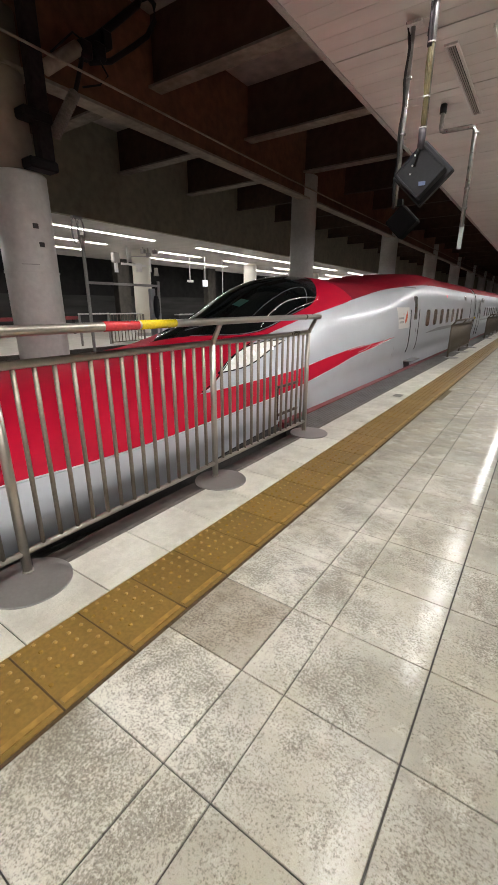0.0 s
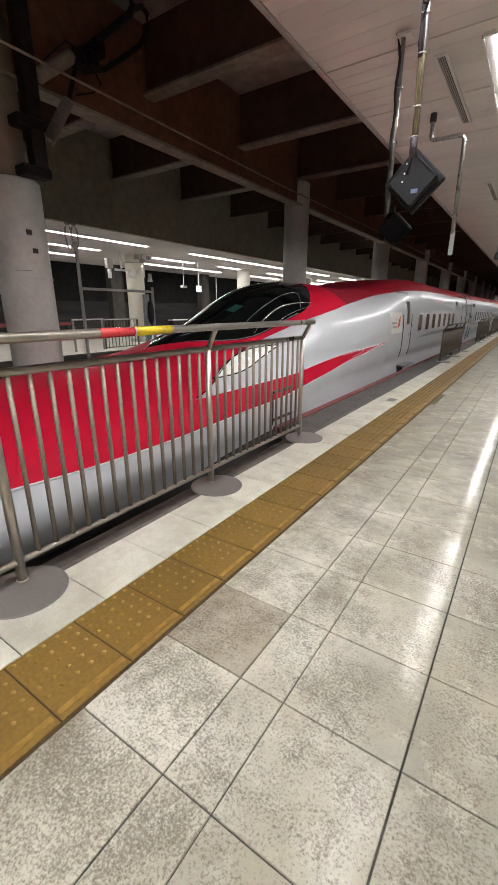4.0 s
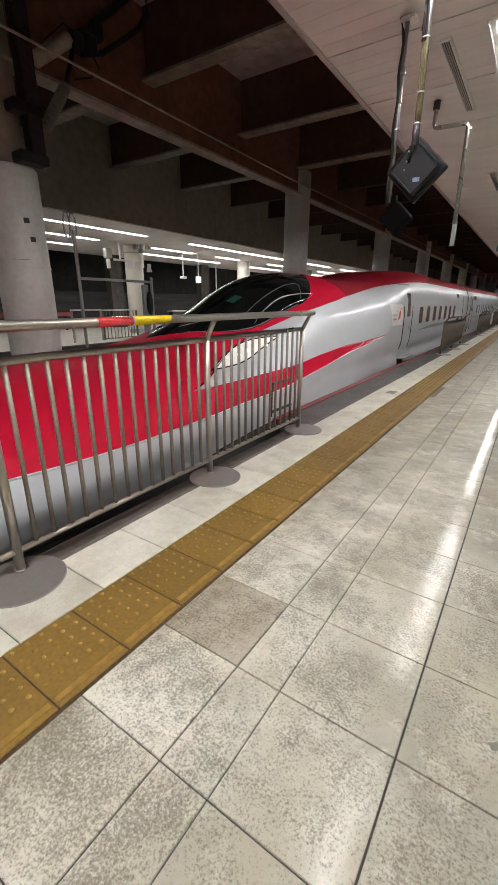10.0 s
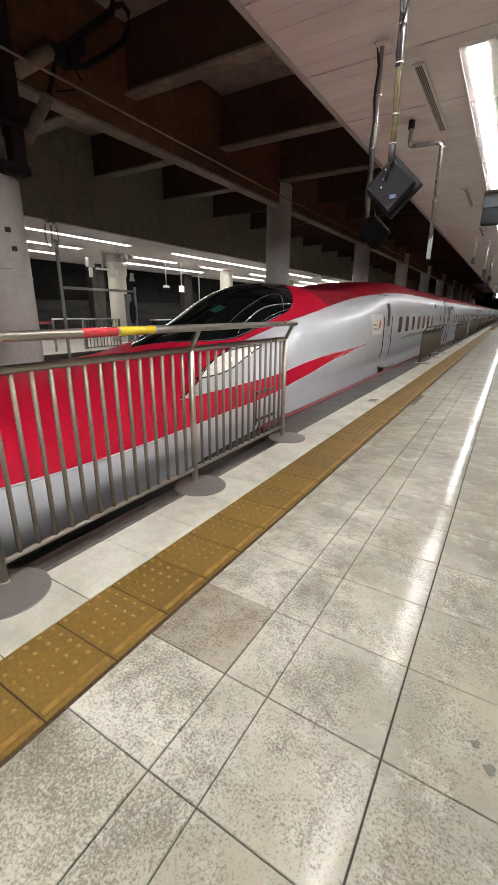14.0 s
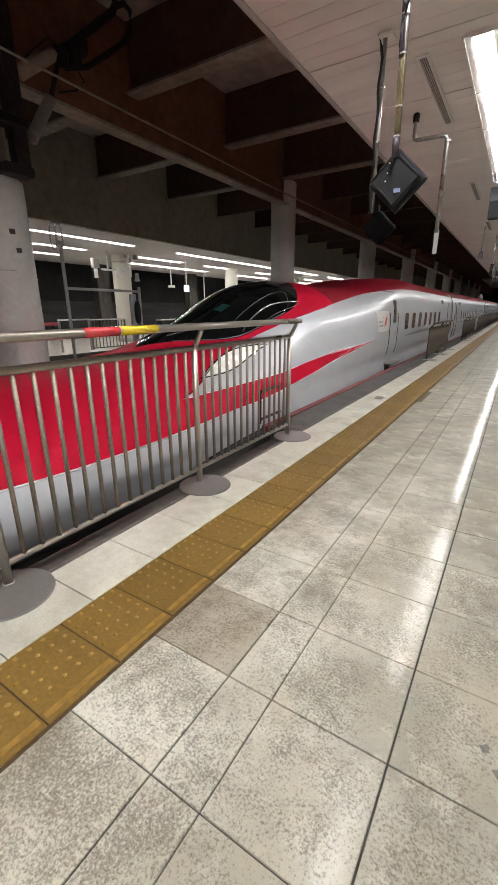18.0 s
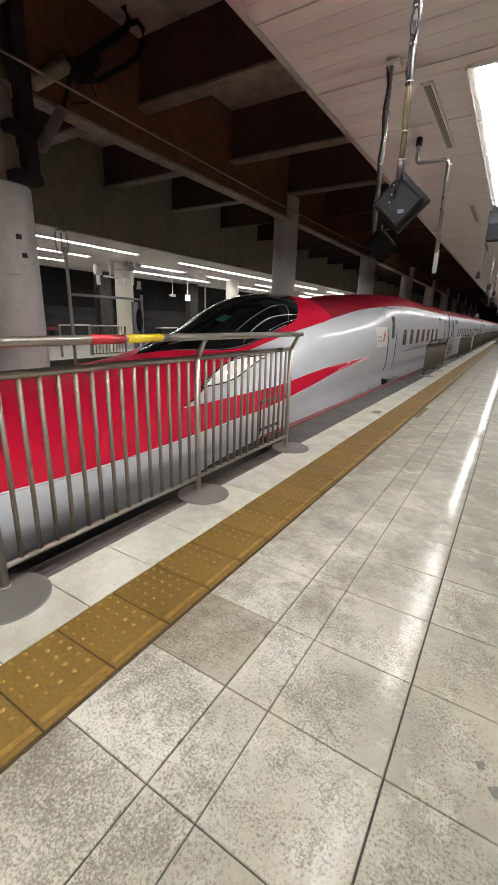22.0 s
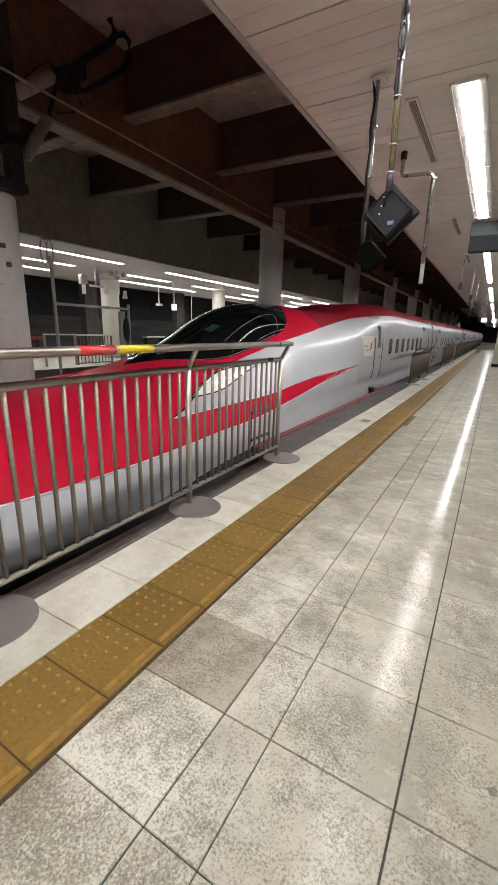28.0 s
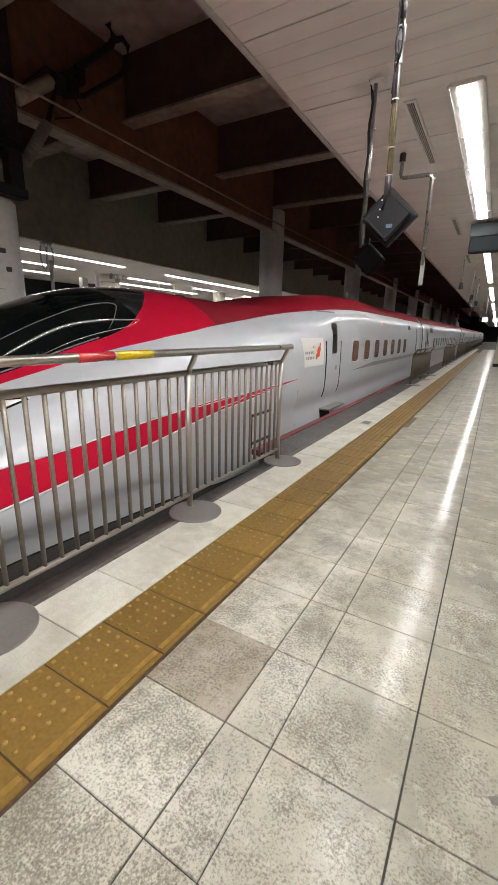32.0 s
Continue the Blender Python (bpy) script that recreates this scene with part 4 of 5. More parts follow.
# insulators and a roof hatch on the second car's roof
bm = bmesh.new()
for k, r in enumerate((0.16, 0.11, 0.14, 0.09, 0.05)):
    tube(bm, [(0.3, 8.5, 3.40 + 0.11 * k), (0.3, 8.5, 3.50 + 0.11 * k)], r * 1.5, 14)
part("insulator", bm, M_WHITE, CARS[2], "pale ribbed roof insulator")


# ---- railings on the platform edge ----
def railing(x, y0, bays, bay=1.508, per=14, top=1.038, hz=1.19, M_STEEL=M_STEEL, M_BAR=M_BAR):
    ln = bays * bay
    ob = empty("railing", x, y0, 0, label="brushed stainless steel platform railing with vertical bars on round foot plates", category="railing", group="platform railings")
    part("top_rail", tubed([(0, -0.02, top), (0, ln + 0.02, top)], 0.021, 12), M_STEEL, ob, smooth=True)
    part("bottom_rail", tubed([(0, -0.02, 0.115), (0, ln + 0.02, 0.115)], 0.017, 10), M_STEEL, ob, smooth=True)
    hx = 0.085
    hand = part("handrail", tubed([(hx, -0.06, hz), (hx, ln + 0.06, hz)], 0.024, 14), M_STEEL, ob, smooth=True)
    for i in range(bays + 1):
        y = i * bay
        post = part("post", tubed([(0, y, 0.008), (0, y, top)], 0.0235, 12), M_STEEL, ob, smooth=True)
        part("bracket", tubed([(0, y, top - 0.01), (0.02, y, top + 0.03), (hx - 0.01, y, hz - 0.02)], 0.019, 10), M_STEEL, post, smooth=True)
        part("foot_plate", disc(bmesh.new(), 0.08, y - 0.034, -0.004, 0.008, 0.198, 40, 0.003), M_PLATE, post, "round steel foot plate")
        part("collar", disc(bmesh.new(), 0, y, 0.008, 0.016, 0.029, 16, 0.003), M_STEEL, post, smooth=True)
        if i < bays:
            for j in range(per):
                yy = y + bay * (j + 1) / (per + 1)
                part("bar", tubed([(0, yy, 0.115), (0, yy, top)], 0.0125, 8), M_BAR, ob, smooth=True)
    return ob


RAIL_X = -0.855
near_rail = railing(RAIL_X, 3.268 - 5 * 1.508, 5)
tagged(near_rail, "brushed stainless platform railing with red and yellow tape on its handrail")
hx, hz = 0.085, 1.19
oy = 3.268 - 5 * 1.508
for name, a, b, m, lab in (("red_tape", 0.795, 1.02, M_RED_TAPE, "red tape"), ("yellow_tape", 1.035, 1.31, M_YELLOW_TAPE, "yellow tape")):
    part(name, tubed([(hx, a - oy, hz), (hx, b - oy, hz)], 0.0255, 16), m, near_rail, lab, True)
for z in (0.52, 0.24):
    part("latch_bar", boxed(-0.10, -0.075, 2.85 - oy, 3.25 - oy, z, z + 0.025, 0.004), M_LATCH, near_rail, "dark latch bar behind the bars")
part("latch_post", boxed(-0.10, -0.085, 2.85 - oy, 2.862 - oy, 0.2, 0.52, 0.003), M_LATCH, near_rail, "dark latch post behind the bars")
for y0, bays in ((11.4, 2), (19.4, 3), (26.5, 4), (34, 7), (47, 8), (61, 8)):
    far_rail = tagged(railing(RAIL_X, y0, bays, 1.72, 26 if y0 < 15 else 17 if y0 < 30 else 9, 0.80, 0.925, M_STEEL=M_DULL_RAIL, M_BAR=M_DULL_RAIL), "dull brown-grey steel platform railing with close upright bars")
    part("yellow_tape", tubed([(0.085, bays * 1.72 - 0.45, 0.925), (0.085, bays * 1.72 + 0.03, 0.925)], 0.027, 14), M_YELLOW_TAPE, far_rail, "yellow tape", True)


# ---- things hung from the platform ceiling ----
def hung_box():
    ob = empty("hanging_speaker", 0.230, 2.669, 2.117, label="charcoal loudspeaker box hung on a cable-wrapped pole", category="loudspeaker")
    ob.scale = (0.92, 0.92, 0.92)
    turn = pose(0, 0, 0, 0, 45, 0)
    bm = boxed(-0.122, 0.122, -0.098, -0.02, -0.122, 0.122, 0.010)
    bm.transform(turn)
    part("case", bm, M_BOX, ob)
    bm = boxed(-0.148, 0.148, -0.02, 0.035, -0.148, 0.148, 0.008)
    bm.transform(turn)
    part("back_plate", bm, M_BOX, ob, "broader charcoal back plate")
    for a in (0, 90, 180, 270):
        bm = boxed(-0.122, 0.122, -0.106, -0.096, 0.108, 0.122, 0.002)
        bm.transform(turn @ pose(0, 0, 0, 0, a, 0))
        part("rim", bm, M_BOX, ob)
    part("label_plate", boxed(0.005, 0.05, -0.104, -0.098, -0.09, -0.065), M_LABEL, ob, "small pale label")
    for x, z in ((-0.04, 0.10), (-0.05, 0.04), (-0.06, -0.01)):
        part("screw", tubed([(x, -0.106, z), (x, -0.10, z)], 0.006, 8), M_FRAME, ob)
    part("pole", tubed([(0.0, -0.172, 1.394), (-0.005, -0.09, 0.14)], 0.019, 12), M_GALV, ob, "steel pole", True)
    along = lambda z, dx, dy: (dx, -0.09 - 0.0654 * (z - 0.14) + dy, z)
    for dx, dy in ((-0.019, -0.010), (-0.008, -0.020), (0.005, -0.019)):   # ochre strands side by side
        part("cable_wrap", tubed([along(z, dx * w, dy) for z, w in ((0.70, 1.0), (0.58, 1.25), (0.48, 1.1), (0.42, 0.8), (0.32, 1.0), (0.24, 0.8))], 0.0078, 8), M_CABLE_TAN, ob, "ochre cable wrap", True)
    for dx in (-0.022, -0.006):
        part("cable", tubed([along(z, dx, -0.022) for z in (1.38, 1.1, 0.9, 0.68)], 0.009, 8), M_CABLE_GREY, ob, "violet-grey cable", True)
    part("sleeve", tubed([along(0.26, -0.008, -0.012), along(0.13, -0.008, -0.012)], 0.0245, 12), M_CABLE_GREY, ob, "violet-grey sleeve", True)
    part("cable", tubed([(0.004, -0.20, 1.39), (0.012, -0.20, 1.28), (0.004, -0.198, 1.16), (0.02, -0.196, 1.05), (0.026, -0.196, 0.99), (0.006, -0.185, 0.92), (-0.02, -0.160, 0.86), (-0.03, -0.145, 0.74)], 0.008, 8), M_CABLE, ob, "black cable", True)
    part("lead", tubed([(-0.012, -0.118, 0.16), (-0.02, -0.112, 0.1), (-0.035, -0.108, 0.03)], 0.009, 8), M_CABLE, ob, "black lead into the case", True)
    part("cable_loop", tubed([(0.002 + 0.022 * math.sin(a * math.pi / 8), -0.20, 1.0 + 0.075 * math.cos(a * math.pi / 8)) for a in range(17)], 0.008, 8), M_CABLE, ob, "small loop of grey cable", True)
    part("tape_wrap", tubed([(0.0, -0.162, 1.10), (0.0, -0.157, 1.02)], 0.026, 12), M_TAG, ob, "pale tape wrap", True)
    part("connector", tubed([(0.01, -0.20, 1.22), (0.008, -0.20, 1.12)], 0.019, 10), M_CABLE, ob, "dark cable connector", True)
    for z in (0.90, 0.7, 0.42, 0.25):
        part("clip", tubed([along(z, -0.007, -0.010), along(z + 0.006, -0.007, -0.010)], 0.0275, 12), M_FRAME, ob, "white cable tie")
    part("flange", disc(bmesh.new(), 0.0, -0.172, 1.384, 1.394, 0.06, 16), M_FRAME, ob)
    return ob


hung_box()


def second_pole():
    ob = empty("hanging_speaker", -0.190, 3.495, 2.02, label="dark loudspeaker on a cable-wrapped pole behind another", category="loudspeaker")
    part("pole", tubed([(0, 0, 1.35), (0, 0, 0.1)], 0.018, 12), M_GALV, ob, "steel pole", True)
    part("cable", tubed([(-0.05, 0, 1.37), (-0.02, -0.02, 1.27)] + [(-0.014 + 0.007 * math.cos(k * 1.3), -0.018 + 0.006 * math.sin(k * 1.3), 1.2 - 0.075 * k) for k in range(16)], 0.012, 8), M_CABLE, ob, "black cables", True)
    for z in (1.0, 0.62, 0.3):
        part("clip", tubed([(0, 0, z), (0, 0, z + 0.012)], 0.03, 12), M_GALV, ob)
    bm = boxed(-0.1, 0.1, -0.03, 0.10, -0.1, 0.1, 0.012)
    bm.transform(pose(0.055, 0.06, -0.02, 0, 45, 0))
    part("case", bm, M_BOX_DARK, ob)
    part("bracket", boxed(0.0, 0.06, 0.0, 0.05, 0.1, 0.15), M_BOX_DARK, ob)
    part("flange", boxed(-0.04, 0.07, -0.05, 0.05, 1.33, 1.35), M_FRAME, ob)
    return ob


second_pole()


def drop_pipe():
    ob = empty("conduit", -0.29, 5.14, CEIL, label="galvanised conduit that drops from the ceiling with a pale tag", category="pipe")
    part("pipe", tubed([(0.015, 0, 0), (0.012, 0, -0.225), (0.02, 0, -0.25), (0.045, 0, -0.265), (0.32, 0, -0.272), (0.35, 0, -0.282), (0.366, 0, -0.32), (0.378, 0, -1.25)], 0.023, 12), M_GALV, ob, smooth=True)
    for z in (-0.32, -0.85, -1.05):
        part("clamp", tubed([(0.375, 0, z), (0.375, 0, z - 0.02)], 0.032, 12), M_GALV, ob)
    part("elbow", tubed([(0.014, 0, -0.01), (0.013, 0, -0.09)], 0.036, 12), M_CABLE, ob, "dark coupling", True)
    part("tag", boxed(0.358, 0.406, -0.006, 0.006, -1.48, -1.22, 0.003), M_TAG, ob, "pale tag plate")
    return ob


drop_pipe()


def ceiling_vent(x, y0, y1):
    ob = empty("ceiling_vent", x, y0, CEIL, label="white framed slot air vent in the ceiling", category="vent", group="ceiling vents")
    ln = y1 - y0
    part("backing", boxed(-0.03, 0.03, 0.02, ln - 0.02, -0.006, -0.002), M_VENT, ob)
    bm = bmesh.new()
    for a in ((-0.055, -0.032, 0, ln), (0.032, 0.055, 0, ln), (-0.032, 0.032, 0, 0.03), (-0.032, 0.032, ln - 0.03, ln)):
        box(bm, *a, -0.018, 0.002)
    part("frame", bm, M_FRAME, ob)
    for k in range(3):
        part("slat", boxed(-0.022 + k * 0.017, -0.015 + k * 0.017, 0.03, ln - 0.03, -0.016, -0.007), M_TRIM, ob)
    return ob


for y0, y1 in ((3.98, 5.62), (8.45, 9.9), (12.4, 13.9), (16.4, 17.9), (20.4, 21.9)):
    ceiling_vent(-0.01, y0, y1)


def hanging_sign(x, y, w, h, z):
    ob = empty("hanging_sign", x, y, z, label="dark hanging sign board under the ceiling", category="sign")
    part("board", boxed(-w / 2, w / 2, -0.10, 0.10, -h, 0, 0.01), M_SIGN, ob)
    part("top_cover", boxed(-w / 2 - 0.01, w / 2 + 0.01, -0.11, 0.11, 0.0, 0.23, 0.01), M_SIGN_COVER, ob, "grey top cover")
    for sx in (-0.35, 0.35):
        part("hanger", tubed([(sx * w, 0, 0.23), (sx * w, 0, CEIL - z)], 0.015, 8), M_GALV, ob)
    return ob


hanging_sign(1.13, 8.95, 1.7, 0.27, 3.13)


# ---- between the tracks and across ----
def track_gate():
    ob = empty("signal_frame", -5.0, 3.68, -1.45, label="grey metal frame with a looped post between the tracks", category="frame")
    part("post", boxed(-0.02, 0.02, -0.018, 0.018, 0, 3.75), M_POST, ob)
    part("post", boxed(-0.02, 0.02, 1.505, 1.54, 0, 3.15), M_POST, ob)
    part("cross_bar", boxed(-0.02, 0.02, 0.025, 1.50, 3.05, 3.09), M_POST, ob)
    part("cap", boxed(-0.03, 0.03, -0.13, 0.03, 3.97, 4.0), M_POST, ob)
    for dy in (-0.10, 0.0):
        part("loop", tubed([(0, dy + 0.055 * math.cos(a * math.pi / 8), 3.80 + 0.18 * math.sin(a * math.pi / 8)) for a in range(17)], 0.013, 8), M_POST, ob, "grey cable loop", True)
    part("broad_post", boxed(-0.03, 0.03, 1.29, 1.41, 0, 3.02, 0.005), M_GANGWAY, ob, "broad pale grey post")
    bm = tubed([(0.03, 0, 0), (0.075, 0, 0)], 0.06, 20)
    bm.transform(pose(0, 1.40, 2.70) @ Matrix.Diagonal((1, 1, 3.4, 1)))
    part("signal_head", bm, M_BOX, ob, "long black oval on the post", True)
    return ob


track_gate()


def opposite_fence(y0, bays, bay=1.5):
    ob = empty("fence", -11.05, y0, 0, label="grey barred fence on the opposite platform edge", category="fence", group="opposite fences")
    ln = bays * bay
    part("top_rail", boxed(-0.025, 0.025, 0, ln, 0.96, 1.0), M_FRAME, ob)
    part("bottom_rail", boxed(-0.02, 0.02, 0, ln, 0.03, 0.06), M_DULL_RAIL, ob)
    for i in range(bays + 1):
        part("post", boxed(-0.025, 0.025, i * bay - 0.025, i * bay + 0.025, 0, 0.96), M_DULL_RAIL, ob)
        for j in range(1, 10):
            if i < bays:
                part("bar", boxed(-0.01, 0.01, i * bay + j * bay / 10 - 0.01, i * bay + j * bay / 10 + 0.01, 0.06, 0.96), M_DULL_RAIL, ob)
    return ob


for y0, bays in ((8.64, 1), (17.5, 2), (24, 3), (35, 4)):
    opposite_fence(y0, bays, 1.46)
guard = empty("guard_rail", -11.05, 7.45, 0, label="open grey guard rail beside a barred fence across the tracks", category="railing")
part("top_rail", boxed(-0.03, 0.03, 0, 1.155, 0.97, 1.015, 0.008), M_FRAME, guard, "pale top rail")
for y in (0.03, 1.12):
    part("post", boxed(-0.025, 0.025, y - 0.03, y + 0.03, 0, 0.97, 0.004), M_POST, guard)


# ---- overhead line gear beside the first column ----
def line_gear():
    ob = empty("catenary_bracket", -4.55, 2.9, 2.8, label="dusty overhead line bracket with a ribbed insulator on a column", category="bracket")
    part("mast", boxed(-0.08, 0.08, -0.02, 0.16, 0.15, 2.7, 0.01), M_MAST, ob, "black mast bracket")
    for z in (0.1, 0.62):
        part("clamp", boxed(-0.11, 0.11, -0.2, 0.18, z, z + 0.12, 0.02), M_CABLE, ob, "dark clamp")
    part("sleeve", tubed([(0.0, 0.22, 1.24), (0.05, 0.69, 1.61)], 0.082, 18), M_FLANGE, ob, "dusty grey sleeve", True)
    a, b = Vector((0.05, 0.58, 1.10)), Vector((0.05, 0.20, 0.52))
    core = part("insulator", tubed([a, b], 0.036, 12), M_INSULATOR, ob, "grey ribbed insulator", True)
    for k in range(15):
        p = a.lerp(b, k / 15)
        q = a.lerp(b, k / 15 + 0.045)
        part("rib", tubed([p, p.lerp(q, 0.5), q], 0.07, 16, radii=[0.036, 0.074, 0.036]), M_INSULATOR, core, smooth=True)
    part("strut", tubed([a, (0.05, 0.66, 1.3), (0.05, 0.75, 1.55)], 0.03, 10), M_CABLE, ob, "dark strut", True)
    part("arm", tubed([(0.05, 0.66, 1.60), (0.06, 0.96, 1.80), (0.08, 1.73, 2.49), (0.08, 1.80, 2.62), (0.08, 1.70, 2.74)], 0.05, 12), M_CABLE, ob, "dark straight arm", True)
    part("arm", tubed([(0.09, 1.75, 2.55), (0.09, 1.95, 2.68), (0.09, 2.06, 2.64), (0.09, 2.05, 2.45), (0.09, 1.88, 2.2), (0.09, 1.6, 1.97), (0.09, 1.17, 1.64), (0.06, 0.85, 1.52)], 0.036, 12), M_CABLE, ob, "dark curved arm", True)
    for y, z in ((0.78, 1.62), (1.0, 1.68), (1.12, 1.86)):
        part("clamp", boxed(-0.02, 0.14, y - 0.09, y + 0.09, z - 0.1, z + 0.1, 0.03), M_CABLE, ob, "dark clamp")
    part("wire", tubed([(0.05, 0.3, 1.42), (0.1, 0.6, 1.72), (0.1, 0.9, 1.66), (0.1, 1.1, 1.45), (0.1, 0.95, 1.3), (0.06, 0.7, 1.2)], 0.012, 8), M_CABLE, ob, "thin slack wire", True)
    return ob


line_gear()
wire = tagged(mesh_object("overhead_cable", tubed([(-4.4, -12, 4.16), (-4.4, 2.5, 4.14), (-4.4, 9, 4.06), (-4.4, 20, 4.1), (-4.4, 60, 4.12)], 0.016, 8), M_FLANGE), "thin dusty cable along the brown beam", "cable")


# ---- small things over and on the opposite platform ----
def opposite_speaker():
    ob = empty("camera_cluster", -12.6, 11.0, 2.75, label="pale speaker and camera cluster on a cream column", category="camera")
    part("arm", tubed([(0.1, -0.5, 0), (0.1, 0.7, 0)], 0.04, 10), M_FRAME, ob)
    part("housing", boxed(0, 0.2, -0.9, -0.62, 0.02, 0.36, 0.03), M_TRIM, ob)
    part("camera", tubed([(0.1, -0.76, -0.32), (0.1, -0.76, 0.0)], 0.07, 14), M_FRAME, ob, smooth=True)
    part("camera", tubed([(0.2, 0.25, -0.25), (0.2, 0.25, 0.05)], 0.12, 14), M_FRAME, ob, smooth=True)
    part("speaker", tubed([(0.2, 1.15, -0.35), (0.2, 1.15, -0.22), (0.2, 1.15, -0.05)], 0.14, 14, radii=[0.11, 0.08, 0.07]), M_TRIM, ob, smooth=True)
    for y, z in ((0.35, 0.42), (0.62, 0.30), (0.98, 0.45)):
        part("bracket", boxed(0.22, 0.42, y, y + 0.12, z, z + 0.16, 0.015), M_TRIM, ob)
        part("conduit", tubed([(0.30, y + 0.06, z + 0.15), (0.30, y + 0.06, 0.65)], 0.016, 8), M_TRIM, ob, smooth=True)
    part("ring_band", tubed([(-0.4 + 0.375 * math.cos(a * math.pi / 14), 0.9 + 0.375 * math.sin(a * math.pi / 14), 0.36) for a in range(29)], 0.02, 6), M_TRIM, ob, "grey strap round the column")
    part("hanger", tubed([(0.1, -0.2, 0), (0.1, -0.2, 0.65)], 0.03, 8), M_FRAME, ob)
    part("hanger", tubed([(0.1, 0.95, -0.2), (0.1, 0.95, 0.65)], 0.03, 8), M_FRAME, ob)
    return ob


opposite_speaker()
for y, z, kind in ((14.4, 2.25, "lamp"), (15.45, 2.25, "box"), (16.8, 1.55, "ball")):
    ob = empty("hanging_fitting", -12.6, y, z, label="small fitting on a thin rod under the opposite ceiling", category="fitting", group="hanging fittings")
    part("rod", tubed([(0, 0, 0.1), (0, 0, CEIL - z)], 0.022, 8), M_FRAME, ob)
    if kind == "box":
        part("case", boxed(-0.08, 0.08, -0.11, 0.11, -0.14, 0.14, 0.01), M_LIT_SIGN, ob, "small lit box")
    elif kind == "lamp":
        part("case", boxed(-0.08, 0.08, -0.16, 0.16, 0.0, 0.1, 0.02), M_FRAME, ob)
    else:
        part("case", tubed([(0, 0, -0.14), (0, 0, -0.05), (0, 0, 0.1)], 0.1, 12, radii=[0.06, 0.14, 0.05]), M_CABLE, ob)
for y0, ln in ((17.6, 1.5), (19.5, 0.58)):
    bench = empty("bench", -16.5, y0, 0, label="low dark bench with a pale front edge on the opposite platform", category="bench", group="opposite benches")
    part("seat", boxed(-0.42, 0.0, 0, ln, 0.68, 0.74, 0.01), M_POST, bench)
    part("edge", boxed(0.002, 0.05, 0, ln, 0.725, 0.765, 0.008), M_FRAME, bench, "pale front edge")
    for y in (0.06, ln - 0.1):
        part("leg", boxed(-0.36, -0.04, y, y + 0.04, 0, 0.68), M_CABLE, bench)
for y0, y1, top in ((13.45, 14.2, CEIL - 0.004), (20.3, 21.05, CEIL - 0.004)):
    pillar = empty("pillar", -16.6, 0.5 * (y0 + y1), 0, label="grey-brown square pillar behind the cream columns", category="pillar", group="grey pillars")
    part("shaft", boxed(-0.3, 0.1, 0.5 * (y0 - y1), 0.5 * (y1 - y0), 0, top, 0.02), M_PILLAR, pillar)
    part("base", boxed(-0.32, 0.12, 0.5 * (y0 - y1) - 0.02, 0.5 * (y1 - y0) + 0.02, 0, 0.12, 0.01), M_CABLE, pillar, "dark base")
red = empty("red_barrier", -16.6, 5.9, 0, label="red barrier board on posts on the opposite platform", category="barrier")
part("board", boxed(-0.05, 0.05, 0, 5.2, 0.62, 0.77, 0.01), M_EDGE_RED, red)
for k in range(3):
    part("post", boxed(-0.04, 0.04, 0.2 + 2.35 * k, 0.28 + 2.35 * k, 0, 0.62), M_CABLE, red)


# ---- far along the platform ----
def drop_rod(x, y, z, foot):
    ob = empty("drop_pipe", x, y, z, label="grey pipe that hangs from the platform ceiling", category="pipe", group="hanging pipes")
    part("pipe", tubed([(0, 0, 0), (0, 0, CEIL - z)], 0.016, 8), M_POST, ob, smooth=True)
    if foot == "box":
        part("case", boxed(-0.05, 0.05, -0.05, 0.05, -0.16, 0.0, 0.01), M_BOX, ob, "small dark box")
    elif foot == "sign":
        part("case", boxed(-0.14, 0.14, -0.06, 0.06, -0.24, 0.0, 0.02), M_LIT_SIGN, ob, "small lit sign")
    else:
        part("case", tubed([(0, 0, -0.14), (0, 0, -0.02), (0, 0, 0.04)], 0.1, 12, radii=[0.06, 0.05, 0.03]), M_SIGN_COVER, ob, "dark grey dome")
    return ob


for x, y, z, foot in ((-0.1, 13.2, 2.75, "dome"), (0.10, 15.0, 2.6, "box"), (0.0, 16.5, 2.5, "dome"), (0.12, 18.0, 2.6, "box"), (-0.05, 20.5, 2.5, "dome"),
                      (-0.3, 23, 2.4, "box"), (0.3, 26, 2.3, "sign"), (0.0, 30, 2.4, "dome"), (-0.3, 35, 2.3, "box"), (0.75, 30, 2.4, "sign")):
    drop_rod(x, y, z, foot)
col = empty("platform_column", 1.45, 21.5, 0, label="cream square column on the platform", category="column")
part("shaft", boxed(-0.4, 0.4, -0.4, 0.4, 0, CEIL - 0.02, 0.03), M_OPP_COLUMN, col)
part("base", boxed(-0.42, 0.42, -0.42, 0.42, 0, 0.14, 0.01), M_CABLE, col, "dark base")
kiosk = empty("orange_cabinet", 1.75, 19.6, 0, label="orange cabinet beside a cream column on the platform", category="cabinet")
part("body", boxed(-0.42, 0.5, -0.4, 0.4, 0.05, 1.9, 0.02), M_ORANGE_PANEL, kiosk)
part("plinth", boxed(-0.40, 0.48, -0.38, 0.38, 0, 0.05), M_CABLE, kiosk, "dark plinth")


